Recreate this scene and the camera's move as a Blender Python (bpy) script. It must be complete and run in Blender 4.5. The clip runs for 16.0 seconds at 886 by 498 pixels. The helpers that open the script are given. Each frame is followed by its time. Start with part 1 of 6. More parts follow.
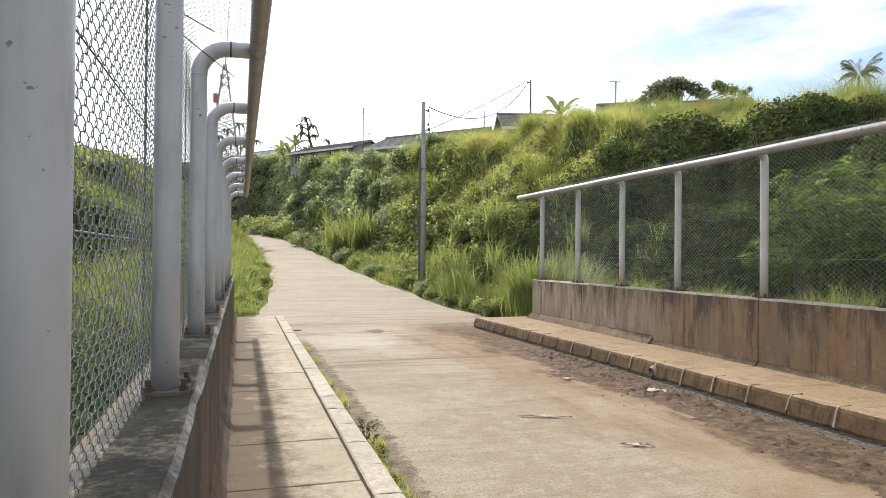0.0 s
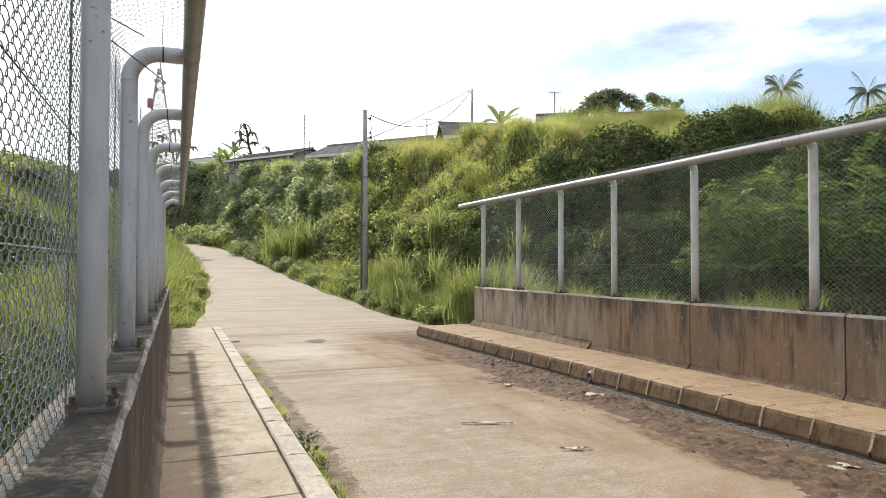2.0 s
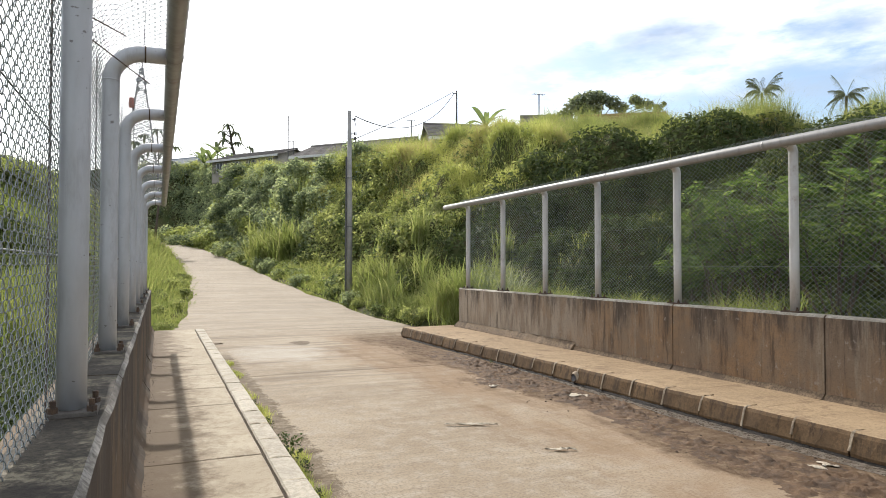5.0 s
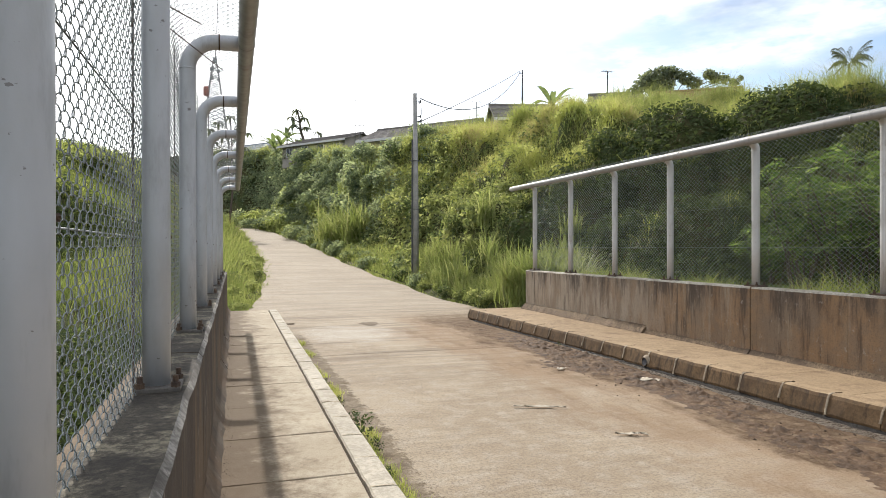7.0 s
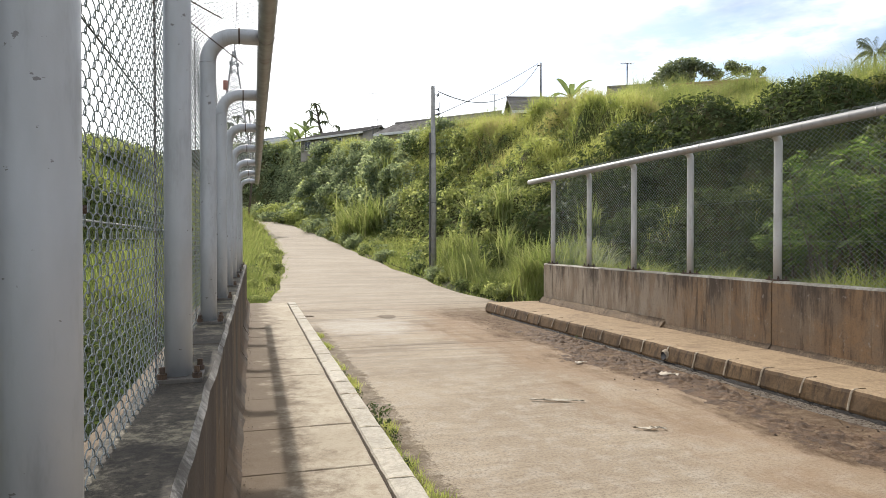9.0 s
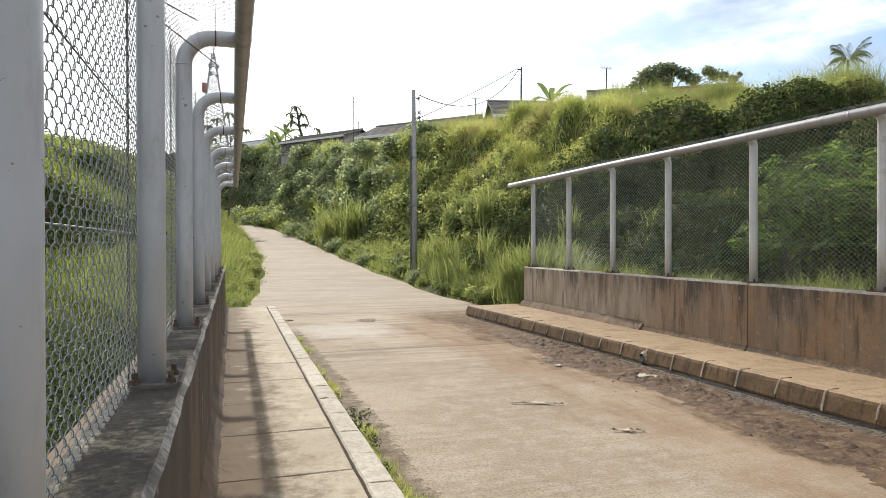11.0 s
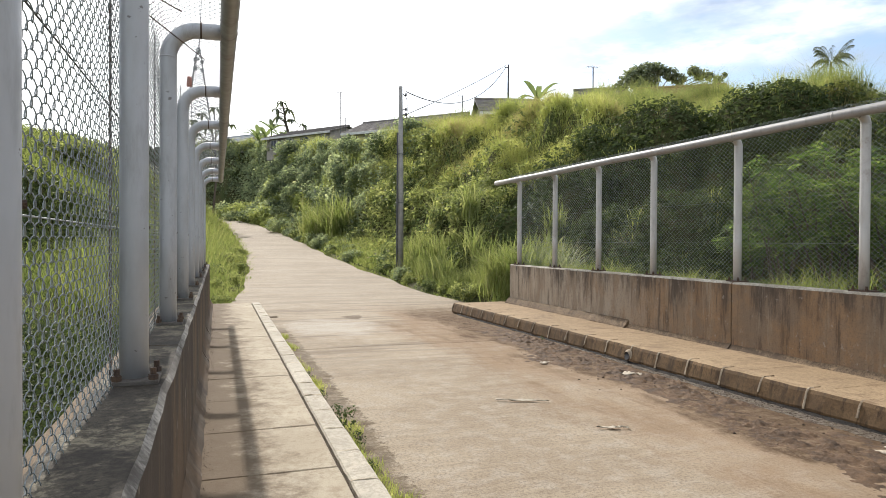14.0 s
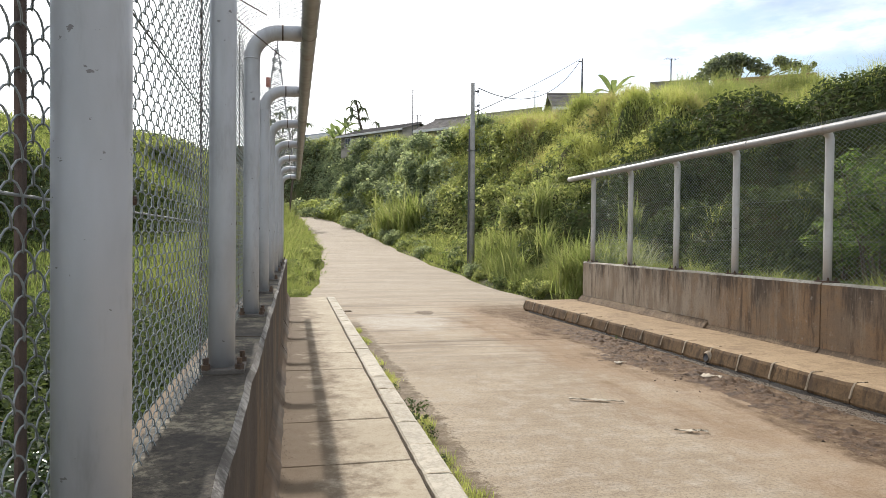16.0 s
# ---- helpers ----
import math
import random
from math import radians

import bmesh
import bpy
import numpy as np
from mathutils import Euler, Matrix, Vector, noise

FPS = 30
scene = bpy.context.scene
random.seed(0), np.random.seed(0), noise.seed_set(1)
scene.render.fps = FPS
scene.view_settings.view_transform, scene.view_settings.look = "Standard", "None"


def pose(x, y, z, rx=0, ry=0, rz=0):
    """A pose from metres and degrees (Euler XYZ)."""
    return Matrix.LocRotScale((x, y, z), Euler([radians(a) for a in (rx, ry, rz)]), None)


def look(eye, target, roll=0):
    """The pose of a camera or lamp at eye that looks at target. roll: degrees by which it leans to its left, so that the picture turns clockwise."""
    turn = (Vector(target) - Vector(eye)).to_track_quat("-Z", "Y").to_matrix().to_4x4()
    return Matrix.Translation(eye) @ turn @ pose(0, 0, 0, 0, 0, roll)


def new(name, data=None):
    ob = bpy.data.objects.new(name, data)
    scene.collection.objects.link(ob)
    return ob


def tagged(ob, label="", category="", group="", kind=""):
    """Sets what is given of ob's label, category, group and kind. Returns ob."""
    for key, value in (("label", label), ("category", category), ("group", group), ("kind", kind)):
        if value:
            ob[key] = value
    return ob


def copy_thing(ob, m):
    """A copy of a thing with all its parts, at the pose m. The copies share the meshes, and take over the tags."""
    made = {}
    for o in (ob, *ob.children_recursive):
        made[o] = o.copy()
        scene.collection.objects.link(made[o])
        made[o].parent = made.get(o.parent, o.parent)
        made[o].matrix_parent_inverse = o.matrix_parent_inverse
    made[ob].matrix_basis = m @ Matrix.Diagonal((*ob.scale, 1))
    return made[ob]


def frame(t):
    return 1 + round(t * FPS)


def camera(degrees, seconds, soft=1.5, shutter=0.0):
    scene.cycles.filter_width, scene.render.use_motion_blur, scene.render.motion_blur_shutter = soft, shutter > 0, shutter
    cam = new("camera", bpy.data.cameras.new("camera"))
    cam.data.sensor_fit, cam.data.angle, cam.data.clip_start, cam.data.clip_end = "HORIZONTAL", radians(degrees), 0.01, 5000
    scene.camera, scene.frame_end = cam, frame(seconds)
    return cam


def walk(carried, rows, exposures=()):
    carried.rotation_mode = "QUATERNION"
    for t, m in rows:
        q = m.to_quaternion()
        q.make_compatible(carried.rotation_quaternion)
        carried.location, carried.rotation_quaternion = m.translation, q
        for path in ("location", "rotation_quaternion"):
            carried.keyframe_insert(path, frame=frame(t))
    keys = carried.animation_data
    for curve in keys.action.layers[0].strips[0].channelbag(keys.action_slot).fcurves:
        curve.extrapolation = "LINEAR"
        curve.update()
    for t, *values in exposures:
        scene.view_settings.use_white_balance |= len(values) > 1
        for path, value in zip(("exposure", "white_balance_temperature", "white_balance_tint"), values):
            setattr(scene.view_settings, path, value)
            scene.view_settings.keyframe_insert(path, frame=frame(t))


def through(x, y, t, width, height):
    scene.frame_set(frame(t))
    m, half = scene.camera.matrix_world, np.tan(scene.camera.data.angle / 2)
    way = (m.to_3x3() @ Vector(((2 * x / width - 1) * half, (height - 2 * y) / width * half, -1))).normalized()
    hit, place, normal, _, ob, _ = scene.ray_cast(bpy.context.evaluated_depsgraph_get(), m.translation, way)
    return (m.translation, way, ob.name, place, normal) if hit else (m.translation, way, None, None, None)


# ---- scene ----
cam = camera(67.2, 16.0, 0.9)
PATH = [
    (0, (-0.033, 0.019, 1.749), (0.563, 1.928, 1.77), 0.5),
    (0.5, (-0.032, 0.03, 1.745), (0.615, 1.922, 1.773), 0.5),
    (1, (-0.024, 0.014, 1.751), (0.651, 1.897, 1.786), 0.4),
    (1.5, (-0.02, 0.019, 1.75), (0.697, 1.886, 1.789), 0.2),
    (2, (-0.014, -0.001, 1.753), (0.742, 1.85, 1.799), 0.1),
    (2.5, (-0.014, 0.004, 1.75), (0.779, 1.84, 1.797), 0.2),
    (3, (-0.013, 0.001, 1.753), (0.809, 1.823, 1.807), 0.1),
    (3.2, (-0.011, -0.003, 1.754), (0.824, 1.814, 1.81), 0.0),
    (5.3, (-0.02, 0.0, 1.758), (0.758, 1.842, 1.803), 0.1),
    (5.5, (-0.023, 0.018, 1.757), (0.736, 1.868, 1.791), 0.1),
    (6, (-0.02, 0.016, 1.753), (0.68, 1.89, 1.763), -0.1),
    (6.5, (-0.022, 0.018, 1.753), (0.627, 1.91, 1.754), -0.1),
    (7, (-0.024, 0.025, 1.754), (0.591, 1.928, 1.75), -0.1),
    (7.5, (-0.024, 0.023, 1.756), (0.561, 1.936, 1.748), -0.1),
    (8, (-0.03, 0.021, 1.755), (0.533, 1.941, 1.732), 0.0),
    (10.5, (-0.017, 0.028, 1.75), (0.574, 1.939, 1.728), -0.1),
    (11, (-0.01, 0.019, 1.752), (0.608, 1.921, 1.738), -0.1),
    (11.5, (-0.004, 0.015, 1.753), (0.654, 1.904, 1.743), -0.0),
    (12, (-0.002, 0.023, 1.75), (0.684, 1.902, 1.74), 0.1),
    (12.5, (0.0, 0.021, 1.752), (0.704, 1.893, 1.746), 0.0),
    (13, (-0.001, 0.02, 1.752), (0.705, 1.891, 1.748), 0.0),
    (13.5, (-0.007, 0.028, 1.75), (0.686, 1.904, 1.741), 0.2),
    (14, (-0.01, 0.038, 1.749), (0.648, 1.927, 1.727), 0.3),
    (14.5, (-0.013, 0.036, 1.749), (0.6, 1.94, 1.719), 0.4),
    (15, (-0.02, 0.035, 1.749), (0.545, 1.954, 1.72), 0.5),
    (15.5, (-0.025, 0.037, 1.749), (0.507, 1.964, 1.717), 0.7),
    (16, (-0.035, 0.039, 1.748), (0.42, 1.986, 1.714), 0.6),
]
walk(cam, [(t, look(eye, target, roll)) for t, eye, target, roll in PATH], exposures=[(0.0, 0.30), (2.5, 0.25), (6.0, 0.20), (16.0, 0.20)])

# ---- light: low sun ahead of the bridge, thin bright cloud ----
SUN = Vector((-0.11, 4.80, 2.95)).normalized()
world = bpy.data.worlds.new("sky")
scene.world = world
world.use_nodes = True
wn, wl = world.node_tree.nodes, world.node_tree.links
wn.clear()
sky = wn.new("ShaderNodeTexSky")
sky.sky_type, sky.sun_disc = "NISHITA", False
sky.sun_elevation, sky.sun_rotation = math.asin(SUN.z), math.atan2(SUN.x, SUN.y)
sky.air_density, sky.dust_density, sky.ozone_density = 1.0, 1.3, 2.0
tc = wn.new("ShaderNodeTexCoord")
flat = wn.new("ShaderNodeMapping")
flat.inputs["Scale"].default_value = (1.0, 1.0, 3.2)
flat.inputs["Location"].default_value = (0.35, 0.1, 0.2)
cloud = wn.new("ShaderNodeTexNoise")
cloud.inputs["Scale"].default_value, cloud.inputs["Detail"].default_value, cloud.inputs["Roughness"].default_value = 2.1, 9, 0.58
ramp = wn.new("ShaderNodeValToRGB")
ramp.color_ramp.elements[0].position, ramp.color_ramp.elements[1].position = 0.37, 0.53
mixc = wn.new("ShaderNodeMix")
mixc.data_type = "RGBA"
mixc.inputs[7].default_value = (11.0, 11.1, 11.3, 1)
bg = wn.new("ShaderNodeBackground")
bg.inputs[1].default_value = 0.15
out = wn.new("ShaderNodeOutputWorld")
# clouds far from the sun show grey undersides
toward = wn.new("ShaderNodeVectorMath")
toward.operation = "DOT_PRODUCT"
toward.inputs[1].default_value = SUN
away = wn.new("ShaderNodeMapRange")
away.inputs[1].default_value, away.inputs[2].default_value, away.inputs[3].default_value, away.inputs[4].default_value = 0.82, 0.93, 1.0, 0.0
under = wn.new("ShaderNodeTexNoise")
under.inputs["Scale"].default_value, under.inputs["Detail"].default_value = 3.4, 7
under_ramp = wn.new("ShaderNodeValToRGB")
under_ramp.color_ramp.elements[0].position, under_ramp.color_ramp.elements[1].position = 0.45, 0.60
both = wn.new("ShaderNodeMath")
both.operation = "MULTIPLY"
tint = wn.new("ShaderNodeMix")
tint.data_type = "RGBA"
tint.inputs[6].default_value, tint.inputs[7].default_value = (11.0, 11.1, 11.3, 1), (3.5, 3.9, 4.6, 1)
wl.new(tc.outputs["Generated"], toward.inputs[0])
wl.new(toward.outputs["Value"], away.inputs[0])
wl.new(flat.outputs[0], under.inputs["Vector"])
wl.new(under.outputs["Fac"], under_ramp.inputs[0])
wl.new(away.outputs[0], both.inputs[0])
wl.new(under_ramp.outputs[0], both.inputs[1])
wl.new(both.outputs[0], tint.inputs[0])
wl.new(tint.outputs[2], mixc.inputs[7])
wl.new(tc.outputs["Generated"], flat.inputs["Vector"])
wl.new(flat.outputs[0], cloud.inputs["Vector"])
thin = wn.new("ShaderNodeMath")
thin.operation = "MULTIPLY_ADD"
thin.inputs[1].default_value = -0.022
wl.new(away.outputs[0], thin.inputs[0])
wl.new(cloud.outputs["Fac"], thin.inputs[2])
wl.new(thin.outputs[0], ramp.inputs[0])
wl.new(ramp.outputs[0], mixc.inputs[0])
wl.new(sky.outputs[0], mixc.inputs[6])
wl.new(mixc.outputs[2], bg.inputs[0])
wl.new(bg.outputs[0], out.inputs[0])
sun = new("sun", bpy.data.lights.new("sun", "SUN"))
sun.data.energy, sun.data.angle, sun.data.color = 4.2, radians(0.6), (1.0, 0.935, 0.855)
sun.matrix_world = look((0, 60, 60), Vector((0, 60, 60)) - SUN)


# ---- materials ----
class Nodes:
    """A short way to wire a procedural material."""

    def __init__(self, name):
        self.mat = bpy.data.materials.new(name)
        self.mat.use_nodes = True
        self.tree = self.mat.node_tree
        self.bsdf = self.tree.nodes["Principled BSDF"]
        self.co = self.add("ShaderNodeTexCoord").outputs["Object"]
        self.place = self.add("ShaderNodeNewGeometry").outputs["Position"]

    def add(self, kind):
        return self.tree.nodes.new(kind)

    def put(self, value, socket):
        if isinstance(value, (int, float)):
            socket.default_value = value
        elif isinstance(value, tuple):
            socket.default_value = (*value, 1.0) if len(value) == 3 else value
        else:
            self.tree.links.new(value, socket)

    def noise(self, scale, detail=4.0, rough=0.6, stretch=None, where=None):
        n = self.add("ShaderNodeTexNoise")
        n.inputs["Scale"].default_value, n.inputs["Detail"].default_value, n.inputs["Roughness"].default_value = scale, detail, rough
        v = where or self.place
        if stretch:
            m = self.add("ShaderNodeMapping")
            m.inputs["Scale"].default_value = stretch
            self.put(v, m.inputs["Vector"])
            v = m.outputs[0]
        self.put(v, n.inputs["Vector"])
        return n.outputs["Fac"]

    def ramp(self, fac, lo, hi, a=0.0, b=1.0):
        r = self.add("ShaderNodeMapRange")
        r.interpolation_type = "SMOOTHSTEP"
        for key, value in (("Value", fac), ("From Min", lo), ("From Max", hi), ("To Min", a), ("To Max", b)):
            self.put(value, r.inputs[key])
        return r.outputs[0]

    def math(self, op, a, b=0.0):
        m = self.add("ShaderNodeMath")
        m.operation = op
        self.put(a, m.inputs[0])
        self.put(b, m.inputs[1])
        return m.outputs[0]

    def mix(self, fac, a, b, mode="MIX"):
        m = self.add("ShaderNodeMix")
        m.data_type, m.blend_type = "RGBA", mode
        self.put(fac, m.inputs[0])
        self.put(a, m.inputs[6])
        self.put(b, m.inputs[7])
        return m.outputs[2]

    def axis(self, i, where=None):
        s = self.add("ShaderNodeSeparateXYZ")
        self.put(where or self.place, s.inputs[0])
        return s.outputs[i]

    def island(self):
        return self.add("ShaderNodeNewGeometry").outputs["Random Per Island"]

    def chance(self):
        return self.add("ShaderNodeObjectInfo").outputs["Random"]

    def bump(self, height, strength=0.4, distance=0.01):
        b = self.add("ShaderNodeBump")
        b.inputs["Strength"].default_value, b.inputs["Distance"].default_value = strength, distance
        self.put(height, b.inputs["Height"])
        self.put(b.outputs[0], self.bsdf.inputs["Normal"])
        return self

    def done(self, colour, rough=0.8, metal=0.0, spec=0.4):
        self.put(colour, self.bsdf.inputs["Base Color"])
        self.put(rough, self.bsdf.inputs["Roughness"])
        self.put(metal, self.bsdf.inputs["Metallic"])
        self.bsdf.inputs["Specular IOR Level"].default_value = spec
        return self.mat


def concrete(name, light, dark, stain=None, amount=0.5, streak=False, coarse=1.2, rough=0.88, depth=0.004, speck=1.0):
    n = Nodes(name)
    big, fine = n.noise(coarse, 6, 0.65), n.noise(34, 5, 0.75)
    c = n.mix(n.ramp(big, 0.42, 0.58), light, dark)
    c = n.mix(n.ramp(n.noise(7, 5, 0.7), 0.44, 0.58, 0.0, 0.5), c, tuple(v * 1.3 for v in light))
    c = n.mix(n.ramp(n.chance(), 0.0, 1.0, 0.0, 0.45), c, tuple(v * 0.8 for v in dark))
    c = n.mix(n.ramp(fine, 0.46, 0.58, 0.0, 0.65 * speck), c, tuple(v * 0.5 for v in dark))
    if stain:
        s = n.noise(2.2, 8, 0.75, (3.0, 3.0, 0.35) if streak else None)
        lo = 0.61 - 0.22 * amount
        c = n.mix(n.ramp(s, lo, lo + 0.10, 0.0, 0.8), c, stain)
        c = n.mix(n.ramp(n.noise(14, 6, 0.75), 0.56, 0.66, 0.0, 0.65 * speck), c, stain)
    c = n.mix(n.ramp(n.noise(120, 3, 0.6), 0.60, 0.70, 0.0, 0.55 * speck), c, tuple(v * 0.45 for v in dark))
    n.bump(n.math("ADD", n.noise(60, 5, 0.75), n.math("MULTIPLY", big, 2.0)), 0.7, depth)
    return n.done(c, rough, spec=0.25)


def streaked_wall(name, tone, black, rusty=(0.262, 0.150, 0.080), dull=(0.170, 0.118, 0.080), lime=False, streaks=1.0):
    """Cast wall: rust-brown silt, black algae that runs down from the top, thin lime streaks."""
    n = Nodes(name)
    z = n.axis(2)
    c = n.mix(n.ramp(n.noise(0.9, 6, 0.65), 0.42, 0.58), tuple(v * tone for v in rusty), tuple(v * tone for v in dull))
    c = n.mix(n.ramp(n.noise(5, 6, 0.7), 0.45, 0.6, 0.0, 0.5), c, tuple(v * tone for v in (0.225, 0.162, 0.112)))
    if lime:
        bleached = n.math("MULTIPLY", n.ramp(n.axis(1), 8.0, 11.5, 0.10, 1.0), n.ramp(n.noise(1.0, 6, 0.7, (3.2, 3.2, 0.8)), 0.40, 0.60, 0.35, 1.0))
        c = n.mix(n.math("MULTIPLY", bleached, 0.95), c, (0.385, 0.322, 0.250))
    run = n.noise(1.0, 9, 0.75, (2.3, 2.3, 0.40))
    high = n.math("MULTIPLY", n.math("SUBTRACT", z, 0.72), 0.22)
    c = n.mix(n.ramp(n.math("ADD", run, high), 0.56 - black, 0.72 - black, 0.0, 0.85), c, (0.058, 0.047, 0.040))
    c = n.mix(n.ramp(n.noise(1.0, 7, 0.75, (5.0, 5.0, 0.5)), 0.52, 0.66, 0.0, 0.7 * streaks), c, tuple(v * tone for v in (0.34, 0.28, 0.21)))
    c = n.mix(n.ramp(n.noise(1.0, 7, 0.75, (7.0, 7.0, 0.6)), 0.54, 0.66, 0.0, 0.75 * streaks), c, (0.075, 0.056, 0.042))
    c = n.mix(n.ramp(n.noise(40, 5, 0.75), 0.5, 0.66, 0.0, 0.5), c, (0.10, 0.075, 0.055))
    c = n.mix(n.ramp(n.noise(9, 4, 0.7), 0.60, 0.72, 0.0, 0.6), c, (0.34, 0.30, 0.255))
    n.bump(n.math("ADD", n.noise(45, 6, 0.75), n.noise(4, 4)), 0.7, 0.007)
    return n.done(c, 0.9, spec=0.2)


def leafy(name, a, b, c, through=0.45, patch=0.35, rough=0.65):
    """Leaves and blades: colour varies leaf by leaf and patch by patch, and light shines through."""
    n = Nodes(name)
    col = n.mix(n.ramp(n.noise(patch, 3), 0.38, 0.62), a, b)
    col = n.mix(n.ramp(n.island(), 0.45, 1.0, 0.0, 0.75), col, c)
    col = n.mix(n.ramp(n.noise(2.5, 3), 0.42, 0.62, 0.0, 0.45), col, tuple(v * 0.6 for v in a))
    n.done(col, rough, spec=0.15)
    t = n.add("ShaderNodeBsdfTranslucent")
    n.put(n.mix(1.0, col, (1.55, 1.55, 1.05), "MULTIPLY"), t.inputs["Color"])
    m = n.add("ShaderNodeMixShader")
    m.inputs[0].default_value = through
    n.put(n.bsdf.outputs[0], m.inputs[1])
    n.put(t.outputs[0], m.inputs[2])
    n.put(m.outputs[0], n.tree.nodes["Material Output"].inputs[0])
    return n.mat


def road_concrete():
    """Brushed concrete with cross ridges, mud drifts along the kerbs and damp streaks."""
    n = Nodes("brushed_road_concrete")
    x, y = n.axis(0), n.axis(1)
    c = n.mix(n.ramp(n.noise(0.5, 6, 0.65), 0.42, 0.58), (0.40, 0.328, 0.236), (0.325, 0.258, 0.18))
    c = n.mix(n.ramp(y, 12.0, 20.0, 0.0, 0.45), c, (0.425, 0.365, 0.285))
    c = n.mix(n.ramp(n.noise(4.5, 6, 0.7), 0.46, 0.62, 0.0, 0.5), c, (0.44, 0.385, 0.31))
    bands = n.noise(3.0, 5, 0.7, (0.12, 2.6, 1.0))
    c = n.mix(n.math("MULTIPLY", n.ramp(bands, 0.50, 0.64), n.ramp(y, 6.0, 15.0, 0.28, 0.38)), c, (0.235, 0.188, 0.14))
    lines = n.noise(1.0, 4, 0.65, (0.35, 26.0, 1.0))
    c = n.mix(n.math("MULTIPLY", n.ramp(lines, 0.52, 0.62), n.ramp(y, 6.0, 14.0, 0.04, 0.25)), c, (0.19, 0.155, 0.12))
    strip = n.noise(1.0, 3, 0.6, (0.22, 2.3, 1.0))
    c = n.mix(n.math("MULTIPLY", n.ramp(strip, 0.49, 0.58), n.math("MULTIPLY", n.ramp(y, 7.0, 12.0, 0.0, 0.62), n.ramp(y, 16.0, 21.0, 1.0, 0.35))), c, (0.200, 0.160, 0.118))
    tamped = n.noise(1.0, 3, 0.6, (0.10, 1.0, 1.0))
    c = n.mix(n.math("MULTIPLY", n.ramp(tamped, 0.48, 0.57), n.ramp(y, 15.0, 22.0, 0.0, 0.24)), c, (0.240, 0.205, 0.165))
    dx, dy = n.math("MULTIPLY", n.math("SUBTRACT", x, 2.35), 0.55), n.math("MULTIPLY", n.math("SUBTRACT", y, 13.6), 0.42)
    worn = n.math("ADD", n.math("ADD", n.math("MULTIPLY", dx, dx), n.math("MULTIPLY", dy, dy)), n.math("MULTIPLY", n.noise(1.6, 6, 0.7, (1.0, 1.8, 1.0)), 1.6))
    c = n.mix(n.ramp(worn, 0.75, 1.35, 0.75, 0.0), c, (0.50, 0.455, 0.385))
    c = n.mix(n.ramp(n.noise(40, 6, 0.78), 0.47, 0.60, 0.0, 0.6), c, (0.185, 0.145, 0.105))
    c = n.mix(n.ramp(n.noise(110, 4, 0.65), 0.58, 0.68, 0.0, 0.6), c, (0.13, 0.105, 0.08))
    wob = n.math("MULTIPLY", n.math("SUBTRACT", n.noise(0.9, 7, 0.7, (1.0, 0.4, 1.0)), 0.5), 3.4)
    near = n.ramp(y, 14.5, 18.0, 1.0, 0.0)
    red = n.math("MULTIPLY", n.ramp(n.math("ADD", x, n.math("MULTIPLY", wob, 1.6)), 2.9, 4.6), near)
    c = n.mix(n.math("MULTIPLY", red, 0.6), c, (0.25, 0.158, 0.088))
    track = n.noise(1.0, 8, 0.75, (2.6, 0.55, 1.0))
    c = n.mix(n.math("MULTIPLY", red, n.ramp(track, 0.48, 0.66, 0.0, 0.6)), c, (0.15, 0.098, 0.058))
    mud = n.math("MULTIPLY", n.ramp(n.math("ADD", x, wob), 4.35, 4.85), near)
    grit = n.ramp(n.noise(5, 9, 0.8), 0.42, 0.60)
    c = n.mix(n.math("MULTIPLY", mud, n.math("ADD", 0.40, n.math("MULTIPLY", grit, 0.5))), c, (0.100, 0.060, 0.033))
    rag = n.math("ADD", n.math("MULTIPLY", wob, 0.10), n.math("MULTIPLY", n.math("SUBTRACT", n.noise(5.0, 9, 0.8), 0.5), 0.55))
    edge = n.math("MULTIPLY", n.ramp(n.math("SUBTRACT", rag, x), -1.45, -1.36), n.ramp(y, 13.0, 14.5, 1.0, 0.0))
    c = n.mix(n.math("MULTIPLY", edge, n.math("ADD", 0.55, n.math("MULTIPLY", grit, 0.40))), c, (0.125, 0.092, 0.058))
    ridge = n.noise(1.0, 3, 0.5, (0.6, 42.0, 1.0))
    n.bump(n.math("ADD", n.math("MULTIPLY", ridge, 0.5), n.math("ADD", n.noise(70, 5, 0.75), n.math("MULTIPLY", mud, n.math("MULTIPLY", grit, 1.5)))), 0.8, 0.009)
    return n.done(c, n.ramp(bands, 0.4, 0.6, 0.8, 0.97), spec=0.12)


